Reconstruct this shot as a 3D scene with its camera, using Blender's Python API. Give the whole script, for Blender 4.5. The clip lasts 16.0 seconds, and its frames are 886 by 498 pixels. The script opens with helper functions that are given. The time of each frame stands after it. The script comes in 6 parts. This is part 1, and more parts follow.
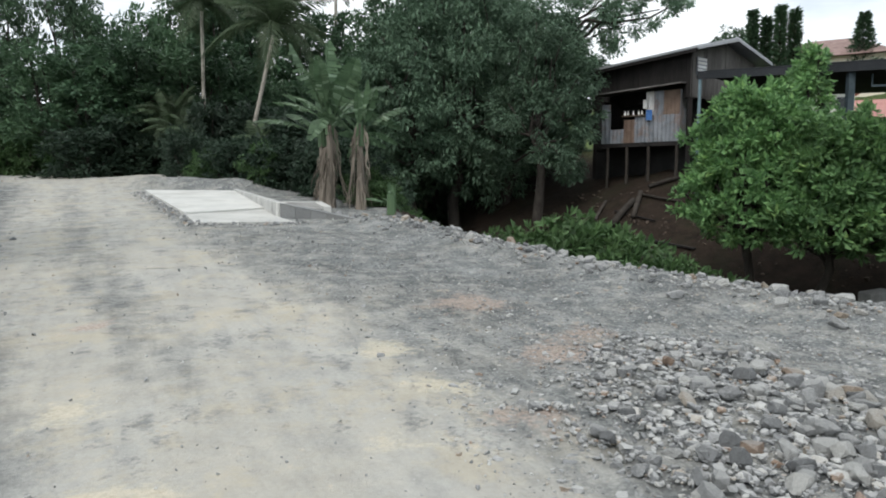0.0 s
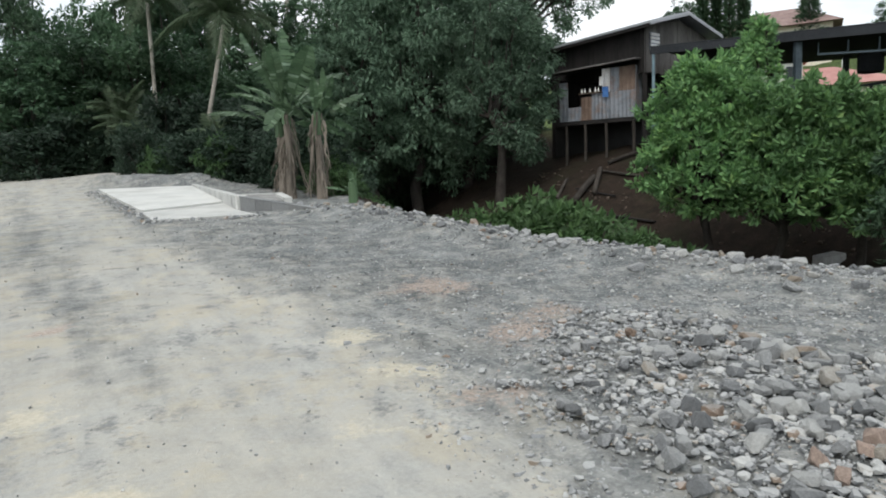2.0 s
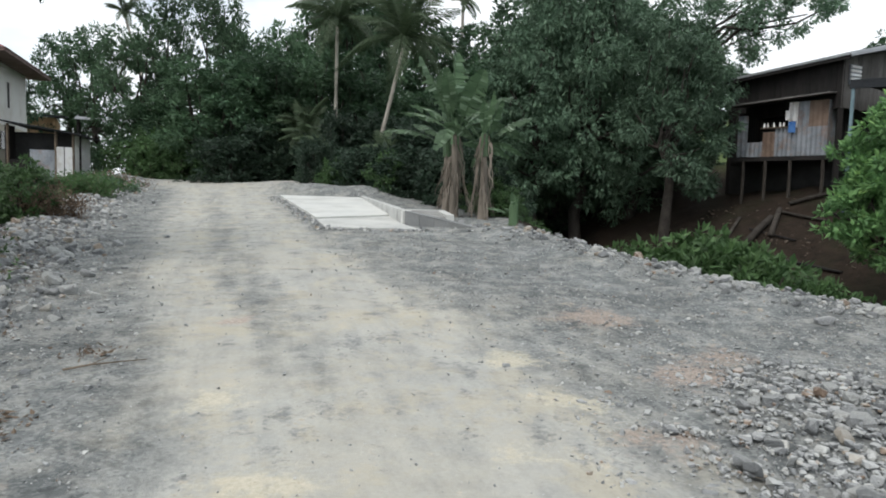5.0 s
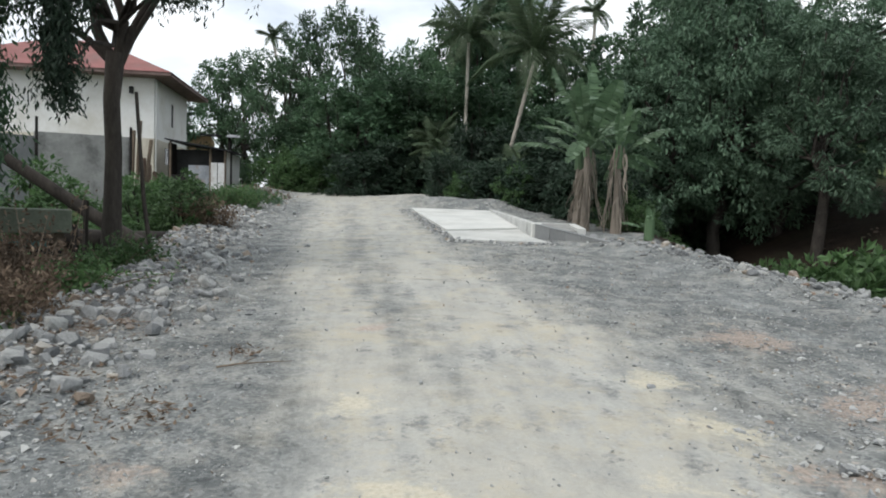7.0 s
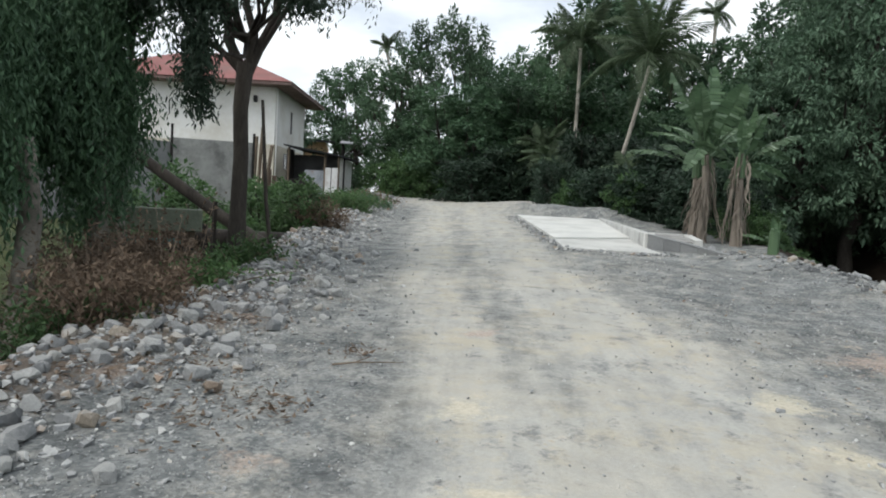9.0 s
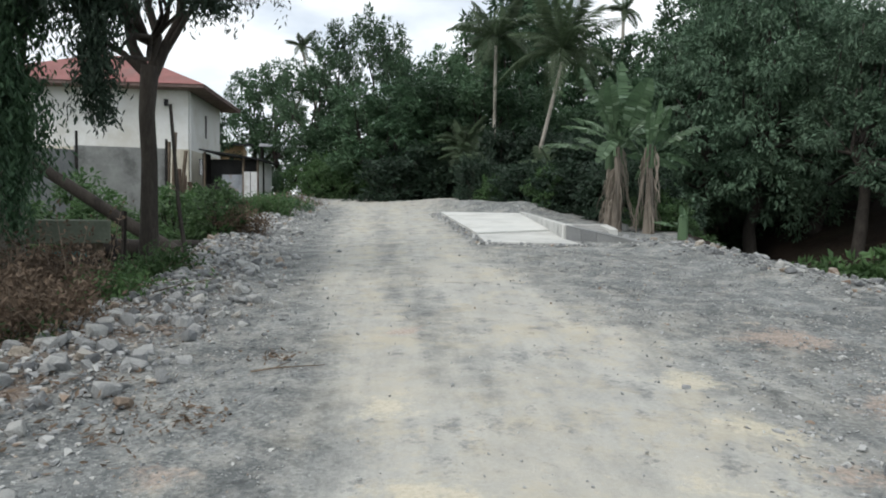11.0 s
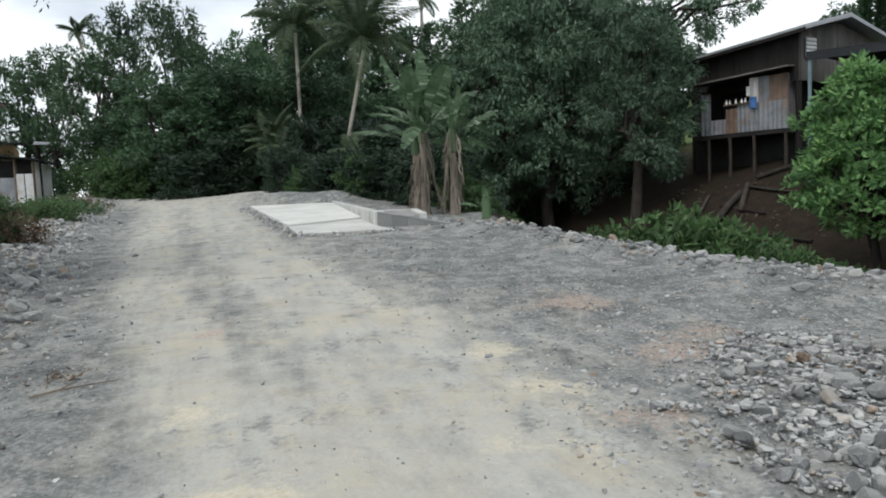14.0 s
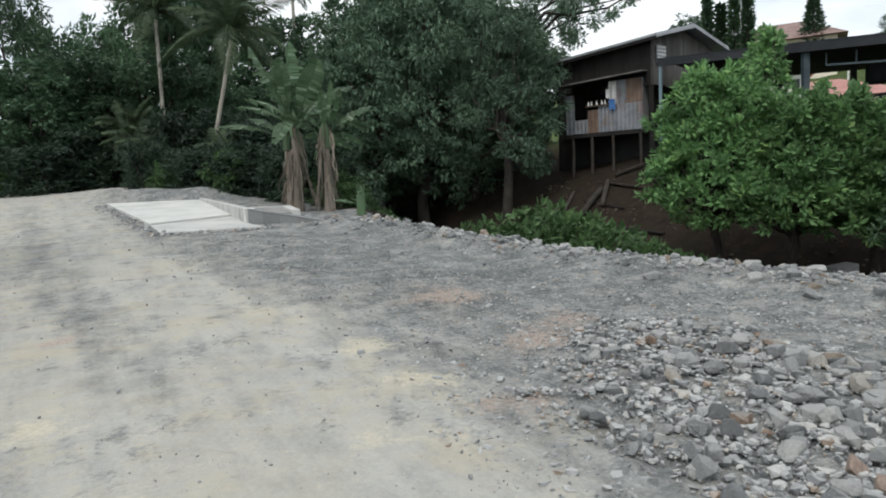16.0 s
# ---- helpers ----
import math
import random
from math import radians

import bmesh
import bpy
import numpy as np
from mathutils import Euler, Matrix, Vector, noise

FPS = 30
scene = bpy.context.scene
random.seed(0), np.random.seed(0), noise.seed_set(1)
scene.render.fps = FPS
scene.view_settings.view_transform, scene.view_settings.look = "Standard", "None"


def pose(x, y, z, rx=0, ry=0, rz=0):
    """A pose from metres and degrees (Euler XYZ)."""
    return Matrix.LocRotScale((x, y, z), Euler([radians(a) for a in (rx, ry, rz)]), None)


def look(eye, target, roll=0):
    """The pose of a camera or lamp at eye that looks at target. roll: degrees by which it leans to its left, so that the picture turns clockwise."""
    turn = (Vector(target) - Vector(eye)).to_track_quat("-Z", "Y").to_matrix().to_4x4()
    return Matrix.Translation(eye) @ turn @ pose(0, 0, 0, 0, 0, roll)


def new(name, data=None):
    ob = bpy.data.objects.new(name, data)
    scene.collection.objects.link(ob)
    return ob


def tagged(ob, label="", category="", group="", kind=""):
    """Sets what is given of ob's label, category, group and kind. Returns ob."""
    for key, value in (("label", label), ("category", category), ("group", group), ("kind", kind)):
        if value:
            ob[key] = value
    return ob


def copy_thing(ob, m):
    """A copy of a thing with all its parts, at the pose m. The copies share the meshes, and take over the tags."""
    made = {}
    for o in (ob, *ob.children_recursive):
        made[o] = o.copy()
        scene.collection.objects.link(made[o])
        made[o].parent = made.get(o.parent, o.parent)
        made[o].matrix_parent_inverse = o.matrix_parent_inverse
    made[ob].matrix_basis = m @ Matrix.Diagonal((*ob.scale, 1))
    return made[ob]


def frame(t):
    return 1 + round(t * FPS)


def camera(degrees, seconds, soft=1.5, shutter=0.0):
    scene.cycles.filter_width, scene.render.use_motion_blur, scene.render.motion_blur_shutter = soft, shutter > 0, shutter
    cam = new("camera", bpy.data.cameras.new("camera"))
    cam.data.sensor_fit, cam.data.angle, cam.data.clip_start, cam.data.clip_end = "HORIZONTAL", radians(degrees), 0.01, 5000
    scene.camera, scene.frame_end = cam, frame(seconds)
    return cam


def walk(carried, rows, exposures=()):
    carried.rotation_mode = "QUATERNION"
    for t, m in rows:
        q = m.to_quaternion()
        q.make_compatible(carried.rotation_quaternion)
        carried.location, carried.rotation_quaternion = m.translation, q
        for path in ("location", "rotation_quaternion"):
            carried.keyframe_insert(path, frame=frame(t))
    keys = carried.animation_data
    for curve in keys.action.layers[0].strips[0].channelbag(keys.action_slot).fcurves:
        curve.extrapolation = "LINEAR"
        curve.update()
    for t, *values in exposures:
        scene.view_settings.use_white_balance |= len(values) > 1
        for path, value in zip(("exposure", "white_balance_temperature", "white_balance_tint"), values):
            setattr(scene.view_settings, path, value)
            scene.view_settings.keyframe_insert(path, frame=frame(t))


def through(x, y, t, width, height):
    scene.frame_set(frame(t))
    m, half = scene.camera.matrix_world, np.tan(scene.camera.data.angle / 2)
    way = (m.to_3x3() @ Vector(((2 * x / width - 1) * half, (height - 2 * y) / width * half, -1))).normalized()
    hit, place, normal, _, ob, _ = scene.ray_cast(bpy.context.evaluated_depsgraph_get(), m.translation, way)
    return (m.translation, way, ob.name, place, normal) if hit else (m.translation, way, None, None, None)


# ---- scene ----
cam = camera(67.3, 16.0, soft=1.9)
PATH = [
    (0.0, 0.011, -0.106, 1.496, 84.77, -0.44, 4.12),
    (0.5, 0.043, -0.105, 1.488, 84.03, 0.30, -1.66),
    (1.0, 0.056, -0.108, 1.490, 83.59, 1.42, -1.27),
    (1.5, 0.061, -0.107, 1.488, 83.33, 1.92, -0.62),
    (2.0, 0.043, -0.110, 1.489, 83.42, 2.16, 0.94),
    (2.5, 0.027, -0.110, 1.491, 83.60, 1.66, 2.47),
    (3.0, 0.017, -0.103, 1.492, 83.85, 0.50, 4.23),
    (3.5, 0.000, -0.103, 1.497, 84.32, -0.03, 6.27),
    (4.0, -0.013, -0.106, 1.496, 85.02, -0.23, 8.68),
    (4.5, -0.026, -0.110, 1.497, 85.26, -0.79, 8.57),
    (5.0, -0.087, -0.108, 1.486, 85.49, -1.77, 14.21),
    (5.2, -0.098, -0.104, 1.487, 85.60, -1.92, 16.43),
    (5.7, -0.140, -0.093, 1.477, 85.79, -2.18, 20.42),
    (6.2, -0.174, -0.073, 1.464, 86.04, -2.21, 22.73),
    (6.8, -0.205, -0.052, 1.449, 86.31, -2.18, 24.34),
    (7.3, -0.222, -0.046, 1.443, 86.41, -2.31, 25.54),
    (7.5, -0.230, -0.044, 1.439, 86.40, -2.53, 25.74),
    (8.0, -0.253, -0.064, 1.441, 86.33, -2.96, 28.72),
    (8.2, -0.272, -0.060, 1.437, 86.45, -3.26, 30.60),
    (8.7, -0.287, -0.066, 1.437, 86.50, -3.45, 33.11),
    (9.2, -0.279, -0.065, 1.440, 86.55, -3.18, 34.12),
    (9.8, -0.255, -0.059, 1.442, 86.61, -2.52, 33.58),
    (10.3, -0.232, -0.055, 1.442, 86.63, -1.94, 31.83),
    (10.5, -0.232, -0.050, 1.440, 86.69, -1.56, 30.95),
    (11.0, -0.196, -0.048, 1.437, 86.65, -0.97, 27.54),
    (11.5, -0.175, -0.045, 1.436, 86.36, -0.32, 24.15),
    (12.0, -0.163, -0.038, 1.433, 86.06, 0.22, 22.52),
    (12.5, -0.127, -0.033, 1.434, 85.92, 0.82, 19.44),
    (13.0, -0.106, -0.029, 1.436, 85.77, 1.04, 16.03),
    (13.5, -0.091, -0.022, 1.437, 85.69, 1.57, 13.75),
    (14.0, -0.084, -0.025, 1.432, 85.47, 2.38, 11.86),
    (14.5, -0.070, -0.013, 1.430, 85.38, 2.90, 10.08),
    (15.0, -0.048, -0.028, 1.436, 85.25, 3.03, 7.20),
    (15.5, -0.028, -0.025, 1.427, 85.08, 2.88, 3.87),
    (16.0, -0.027, -0.039, 1.428, 84.72, 2.45, 1.37),
]
walk(cam, [(t, pose(x, y, z, rx, ry, rz)) for t, x, y, z, rx, ry, rz in PATH], exposures=((0.0, 0.47), (4.0, 0.47), (10.5, 0.44), (13.0, 0.37), (16.0, 0.35)))

# ---- light ----
SUN_EL, SUN_AZ = 52.0, 200.0
world = bpy.data.worlds.new("overcast_sky")
scene.world = world
world.use_nodes = True
wn, wl = world.node_tree.nodes, world.node_tree.links
wn.clear()
w_out = wn.new("ShaderNodeOutputWorld")
w_bg = wn.new("ShaderNodeBackground")
w_sky = wn.new("ShaderNodeTexSky")
w_sky.sky_type, w_sky.sun_disc = "NISHITA", False
w_sky.sun_elevation, w_sky.sun_rotation = radians(SUN_EL), radians(SUN_AZ)
w_sky.air_density, w_sky.dust_density = 1.0, 2.0
w_co = wn.new("ShaderNodeTexCoord")
w_map = wn.new("ShaderNodeMapping")
w_map.inputs["Scale"].default_value = (1.0, 1.0, 2.6)
w_noise = wn.new("ShaderNodeTexNoise")
w_noise.inputs["Scale"].default_value, w_noise.inputs["Detail"].default_value = 2.2, 7.0
w_ramp = wn.new("ShaderNodeValToRGB")
w_ramp.color_ramp.elements[0].position, w_ramp.color_ramp.elements[1].position = 0.34, 0.52
w_ramp.color_ramp.elements[0].color = (0.35, 0.35, 0.35, 1)
w_cloud = wn.new("ShaderNodeMixRGB")
w_cloud.inputs[2].default_value = (8.6, 9.1, 9.5, 1)
wl.new(w_co.outputs["Generated"], w_map.inputs["Vector"])
wl.new(w_map.outputs["Vector"], w_noise.inputs["Vector"])
wl.new(w_noise.outputs["Fac"], w_ramp.inputs["Fac"])
wl.new(w_ramp.outputs["Color"], w_cloud.inputs[0])
wl.new(w_sky.outputs["Color"], w_cloud.inputs[1])
wl.new(w_cloud.outputs["Color"], w_bg.inputs["Color"])
w_bg.inputs["Strength"].default_value = 0.1
wl.new(w_bg.outputs["Background"], w_out.inputs["Surface"])

sun = new("sun", bpy.data.lights.new("sun", "SUN"))
sun.data.energy, sun.data.angle, sun.data.color = 1.2, radians(25), (1.0, 0.96, 0.9)
sun_dir = Vector((math.sin(radians(SUN_AZ)) * math.cos(radians(SUN_EL)), math.cos(radians(SUN_AZ)) * math.cos(radians(SUN_EL)), math.sin(radians(SUN_EL))))
sun.matrix_world = look(sun_dir * 50, (0, 0, 0))

# ---- materials ----
RNG = np.random.default_rng(7)


class Nodes:
    """A thin wrap round a material's node tree."""

    def __init__(self, name):
        self.mat = bpy.data.materials.new(name)
        self.mat.use_nodes = True
        self.n, self.l = self.mat.node_tree.nodes, self.mat.node_tree.links
        self.bsdf = self.n["Principled BSDF"]
        self.out = self.n["Material Output"]

    def add(self, kind, **values):
        node = self.n.new(kind)
        for key, value in values.items():
            node.inputs[key.replace("_", " ")].default_value = value
        return node

    def link(self, a, b):
        self.l.new(a, b)

    def noise(self, vec, scale, detail=5.0, rough=0.6):
        node = self.add("ShaderNodeTexNoise", Scale=scale, Detail=detail, Roughness=rough)
        self.link(vec, node.inputs["Vector"])
        return node.outputs["Fac"]

    def ramp(self, fac, stops):
        node = self.n.new("ShaderNodeValToRGB")
        els = node.color_ramp.elements
        while len(els) < len(stops):
            els.new(0.5)
        for el, (pos, col) in zip(els, stops):
            el.position = pos
            el.color = (*col, 1) if len(col) == 3 else col
        self.link(fac, node.inputs["Fac"])
        return node.outputs["Color"]

    def mix(self, fac, a, b, kind="MIX"):
        node = self.n.new("ShaderNodeMixRGB")
        node.blend_type = kind
        for sock, v in zip(node.inputs, (fac, a, b)):
            if isinstance(v, (int, float)):
                sock.default_value = v
            elif isinstance(v, tuple):
                sock.default_value = (*v, 1)
            else:
                self.link(v, sock)
        return node.outputs["Color"]

    def maths(self, op, a, b=0.0):
        node = self.n.new("ShaderNodeMath")
        node.operation = op
        for sock, v in zip(node.inputs, (a, b)):
            if isinstance(v, (int, float)):
                sock.default_value = v
            else:
                self.link(v, sock)
        return node.outputs[0]

    def bump(self, height, strength, distance):
        node = self.add("ShaderNodeBump", Strength=strength, Distance=distance)
        self.link(height, node.inputs["Height"])
        self.link(node.outputs["Normal"], self.bsdf.inputs["Normal"])


def grey(v):
    return (v, v, v)


def surface(name, dark, light, size=3.0, fine=40.0, rough=0.85, metal=0.0, bump=0.3, stain=None, stain_size=0.8, stretch=(1, 1, 1)):
    """Grain between two colours at two scales, with an optional stain colour, on object coordinates."""
    m = Nodes(name)
    co = m.n.new("ShaderNodeTexCoord")
    mp = m.add("ShaderNodeMapping", Scale=stretch)
    info = m.n.new("ShaderNodeObjectInfo")
    shift = m.n.new("ShaderNodeVectorMath")
    m.link(co.outputs["Object"], mp.inputs["Vector"])
    m.link(mp.outputs["Vector"], shift.inputs[0])
    comb = m.n.new("ShaderNodeCombineXYZ")
    m.link(m.maths("MULTIPLY", info.outputs["Random"], 37.0), comb.inputs[0])
    m.link(comb.outputs[0], shift.inputs[1])
    v = shift.outputs[0]
    coarse, grain = m.noise(v, size), m.noise(v, fine, 4.0, 0.7)
    fac = m.maths("ADD", m.maths("MULTIPLY", coarse, 0.6), m.maths("MULTIPLY", grain, 0.4))
    col = m.ramp(fac, ((0.36, dark), (0.64, light)))
    if stain:
        col = m.mix(m.ramp(m.noise(v, stain_size, 6.0, 0.7), ((0.5, grey(0)), (0.68, grey(0.85)))), col, stain)
    bright = m.maths("ADD", 0.85, m.maths("MULTIPLY", info.outputs["Random"], 0.3))
    col = m.mix(1.0, col, bright, "MULTIPLY")
    m.link(col, m.bsdf.inputs["Base Color"])
    m.bsdf.inputs["Roughness"].default_value = rough
    m.bsdf.inputs["Metallic"].default_value = metal
    m.bsdf.inputs["Specular IOR Level"].default_value = 0.25
    m.bump(fac, bump, 0.02)
    return m.mat


def foliage(name, dark, light, tip=None, through=0.25, rough=0.55):
    """Leaves: colour by leaf, a little light passing through."""
    m = Nodes(name)
    geo = m.n.new("ShaderNodeNewGeometry")
    co = m.n.new("ShaderNodeTexCoord")
    info = m.n.new("ShaderNodeObjectInfo")
    stops = [(0.0, dark), (0.75, light)]
    stops.append((1.0, tip or light))
    mixed = m.maths("ADD", m.maths("MULTIPLY", geo.outputs["Random Per Island"], 0.55), m.maths("MULTIPLY", m.noise(co.outputs["Object"], 0.9, 3.0), 0.5))
    col = m.ramp(mixed, stops)
    bright = m.maths("ADD", 0.75, m.maths("MULTIPLY", info.outputs["Random"], 0.5))
    col = m.mix(1.0, col, bright, "MULTIPLY")
    m.link(col, m.bsdf.inputs["Base Color"])
    m.bsdf.inputs["Roughness"].default_value = rough
    m.bsdf.inputs["Specular IOR Level"].default_value = 0.3
    tr = m.n.new("ShaderNodeBsdfTranslucent")
    m.link(col, tr.inputs["Color"])
    mx = m.n.new("ShaderNodeMixShader")
    mx.inputs[0].default_value = through
    m.link(m.bsdf.outputs[0], mx.inputs[1])
    m.link(tr.outputs[0], mx.inputs[2])
    m.link(mx.outputs[0], m.out.inputs["Surface"])
    return m.mat


def ground_material():
    m = Nodes("ground_cover")
    co = m.n.new("ShaderNodeTexCoord")
    v = co.outputs["Object"]
    zone = m.n.new("ShaderNodeAttribute")
    zone.attribute_name = "zone"
    sep = m.n.new("ShaderNodeSeparateColor")
    m.link(zone.outputs["Color"], sep.inputs[0])
    track, gravel, growth = sep.outputs[0], sep.outputs[1], sep.outputs[2]
    big, mid, fine = m.noise(v, 0.55, 6, 0.65), m.noise(v, 3.2, 6, 0.7), m.noise(v, 38.0, 4, 0.75)
    vor = m.add("ShaderNodeTexVoronoi", Scale=46.0, Randomness=1.0)
    m.link(v, vor.inputs["Vector"])
    chip = m.n.new("ShaderNodeSeparateColor")
    m.link(vor.outputs["Color"], chip.inputs[0])
    # loose grey crushed stone
    stone = m.ramp(m.maths("ADD", m.maths("MULTIPLY", chip.outputs[0], 0.2), m.maths("ADD", m.maths("MULTIPLY", mid, 0.5), m.maths("MULTIPLY", fine, 0.3))), ((0.3, (0.078, 0.085, 0.087)), (0.5, (0.168, 0.179, 0.179)), (0.7, (0.345, 0.355, 0.342))))
    stone = m.mix(1.0, stone, m.ramp(m.noise(v, 1.3, 5, 0.7), ((0.35, grey(0.72)), (0.65, grey(1.22)))), "MULTIPLY")
    # packed dust
    along = m.add("ShaderNodeMapping", Rotation=(0, 0, radians(122)), Scale=(3.2, 0.55, 1.0))
    along.vector_type = "TEXTURE"
    m.link(v, along.inputs["Vector"])
    streak = m.noise(along.outputs["Vector"], 2.6, 6, 0.68)
    dust = m.ramp(m.maths("ADD", m.maths("MULTIPLY", m.maths("ADD", mid, streak), 0.36), m.maths("MULTIPLY", fine, 0.28)), ((0.36, (0.25, 0.253, 0.242)), (0.5, (0.348, 0.348, 0.325)), (0.64, (0.455, 0.448, 0.41))))
    dust = m.mix(m.ramp(m.noise(v, 1.1, 5, 0.7), ((0.45, grey(0)), (0.66, grey(0.5)))), dust, (0.44, 0.405, 0.325))
    edge = m.maths("ADD", track, m.maths("MULTIPLY", m.maths("SUBTRACT", mid, 0.5), 0.8))
    edge = m.maths("ADD", edge, m.maths("MULTIPLY", m.maths("SUBTRACT", big, 0.5), 0.7))
    edge = m.maths("ADD", edge, m.maths("MULTIPLY", m.maths("SUBTRACT", streak, 0.5), 0.9))
    edge = m.maths("ADD", edge, 0.07)
    dusty = m.ramp(edge, ((0.08, grey(0)), (0.95, grey(1))))
    road = m.mix(dusty, stone, dust)
    # crisp patches where the crust is broken to gravel, and thin films of pale dust on the gravel
    patch = m.maths("ADD", m.maths("MULTIPLY", m.noise(v, 2.3, 8, 0.72), 0.65), m.maths("MULTIPLY", m.noise(v, 9.0, 6, 0.75), 0.35))
    broken = m.ramp(patch, ((0.415, grey(0.8)), (0.468, grey(0))))
    road = m.mix(broken, road, m.mix(0.3, stone, (0.24, 0.245, 0.24)))
    film = m.noise(v, 4.3, 8, 0.74)
    road = m.mix(m.ramp(film, ((0.5, grey(0)), (0.62, grey(0.5)))), road, (0.40, 0.395, 0.365))
    warm = m.ramp(m.noise(v, 1.7, 7, 0.72), ((0.52, grey(0)), (0.61, grey(0.36))))
    road = m.mix(m.maths("MULTIPLY", warm, dusty), road, (0.46, 0.405, 0.29))
    clay = m.n.new("ShaderNodeAttribute")
    clay.attribute_name = "clay"
    spots = m.n.new("ShaderNodeSeparateColor")
    m.link(clay.outputs["Color"], spots.inputs[0])
    ragged = m.maths("MULTIPLY", m.maths("SUBTRACT", m.maths("ADD", m.maths("MULTIPLY", mid, 0.5), m.maths("MULTIPLY", m.noise(v, 14.0, 5, 0.75), 0.5)), 0.5), 4.2)
    for socket, most, shade, light in ((spots.outputs[0], 0.72, (0.25, 0.195, 0.16), (0.52, 0.425, 0.36)), (spots.outputs[1], 0.65, (0.44, 0.40, 0.30), (0.60, 0.55, 0.43))):
        tone = m.ramp(fine, ((0.35, shade), (0.65, light)))
        road = m.mix(m.ramp(m.maths("ADD", socket, ragged), ((0.35, grey(0)), (0.85, grey(most)))), road, tone)
    brown = m.ramp(fine, ((0.35, (0.06, 0.046, 0.035)), (0.65, (0.17, 0.13, 0.10))))
    road = m.mix(m.ramp(m.maths("ADD", spots.outputs[2], m.maths("MULTIPLY", ragged, 0.8)), ((0.45, grey(0)), (0.9, grey(0.75)))), road, brown)
    # dark earth of bank and gully, coloured darker still for the trees' shade
    shaded_soil = m.ramp(m.maths("ADD", m.maths("MULTIPLY", mid, 0.6), m.maths("MULTIPLY", fine, 0.4)), ((0.35, (0.010, 0.008, 0.0065)), (0.65, (0.042, 0.030, 0.022))))
    shaded_soil = m.mix(m.ramp(m.noise(v, 0.7, 6, 0.7), ((0.5, grey(0)), (0.66, grey(0.7)))), shaded_soil, (0.022, 0.024, 0.013))
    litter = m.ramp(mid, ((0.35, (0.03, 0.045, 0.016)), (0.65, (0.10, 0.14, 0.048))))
    away = m.mix(growth, shaded_soil, litter)
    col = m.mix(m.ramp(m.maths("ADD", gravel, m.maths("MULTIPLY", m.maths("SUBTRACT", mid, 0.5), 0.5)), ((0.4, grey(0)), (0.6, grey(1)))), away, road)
    m.link(col, m.bsdf.inputs["Base Color"])
    m.bsdf.inputs["Roughness"].default_value = 0.95
    m.bsdf.inputs["Specular IOR Level"].default_value = 0.15
    rough_h = m.maths("ADD", m.maths("MULTIPLY", fine, 0.5), m.maths("MULTIPLY", m.noise(v, 110.0, 3, 0.7), 0.4))
    rough_h = m.maths("MULTIPLY", rough_h, m.maths("SUBTRACT", 1.0, m.maths("MULTIPLY", dusty, 0.6)))
    m.bump(rough_h, 0.9, 0.032)
    return m.mat


def stone_material():
    m = Nodes("broken_stone")
    co, info, geo = m.n.new("ShaderNodeTexCoord"), m.n.new("ShaderNodeObjectInfo"), m.n.new("ShaderNodeNewGeometry")
    pick = m.maths("FRACT", m.maths("ADD", m.maths("MULTIPLY", info.outputs["Random"], 7.3), geo.outputs["Random Per Island"]))
    base = m.ramp(pick, ((0.0, (0.175, 0.183, 0.188)), (0.28, (0.262, 0.272, 0.277)), (0.6, (0.355, 0.365, 0.365)), (0.9, (0.53, 0.535, 0.515)), (0.955, (0.38, 0.335, 0.275)), (0.995, (0.29, 0.215, 0.165))))
    n1, n2 = m.noise(co.outputs["Object"], 9.0, 6, 0.7), m.noise(co.outputs["Object"], 60.0, 3, 0.7)
    col = m.mix(0.8, base, m.ramp(m.maths("ADD", m.maths("MULTIPLY", n1, 0.6), m.maths("MULTIPLY", n2, 0.4)), ((0.3, grey(0.55)), (0.7, grey(1.15)))), "MULTIPLY")
    # pale dust on the upper faces, with light from above mixed into its colour
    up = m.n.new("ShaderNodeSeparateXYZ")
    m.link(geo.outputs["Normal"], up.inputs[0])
    top_lit_dust = m.ramp(m.maths("ADD", up.outputs[2], m.maths("MULTIPLY", m.maths("SUBTRACT", n1, 0.5), 0.6)), ((0.7, grey(0)), (0.95, grey(0.5))))
    col = m.mix(top_lit_dust, col, (0.46, 0.465, 0.45))
    m.link(col, m.bsdf.inputs["Base Color"])
    m.bsdf.inputs["Roughness"].default_value = 0.9
    m.bsdf.inputs["Specular IOR Level"].default_value = 0.2
    m.bump(m.maths("ADD", n1, m.maths("MULTIPLY", n2, 0.4)), 0.8, 0.03)
    return m.mat


MAT_GROUND = ground_material()
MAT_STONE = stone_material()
MAT_CLOD = surface("earth_clods", (0.0375, 0.0275, 0.0213), (0.1500, 0.1187, 0.0938), 5, 50, 0.95, bump=0.4)
MAT_REDSTONE = surface("reddish_stone", (0.19, 0.145, 0.12), (0.34, 0.265, 0.22), 8, 50, 0.9, bump=0.4)
MAT_EARTH = surface("orange_clay", (0.30, 0.17, 0.10), (0.42, 0.28, 0.18), 6, 60, 0.95)
MAT_SAND = surface("yellow_sand", (0.40, 0.31, 0.16), (0.50, 0.42, 0.26), 6, 60, 0.95)
MAT_SLAB = surface("fresh_concrete", (0.48, 0.49, 0.475), (0.62, 0.62, 0.59), 1.3, 30, 0.8, bump=0.12, stain=(0.36, 0.36, 0.34), stain_size=0.7)
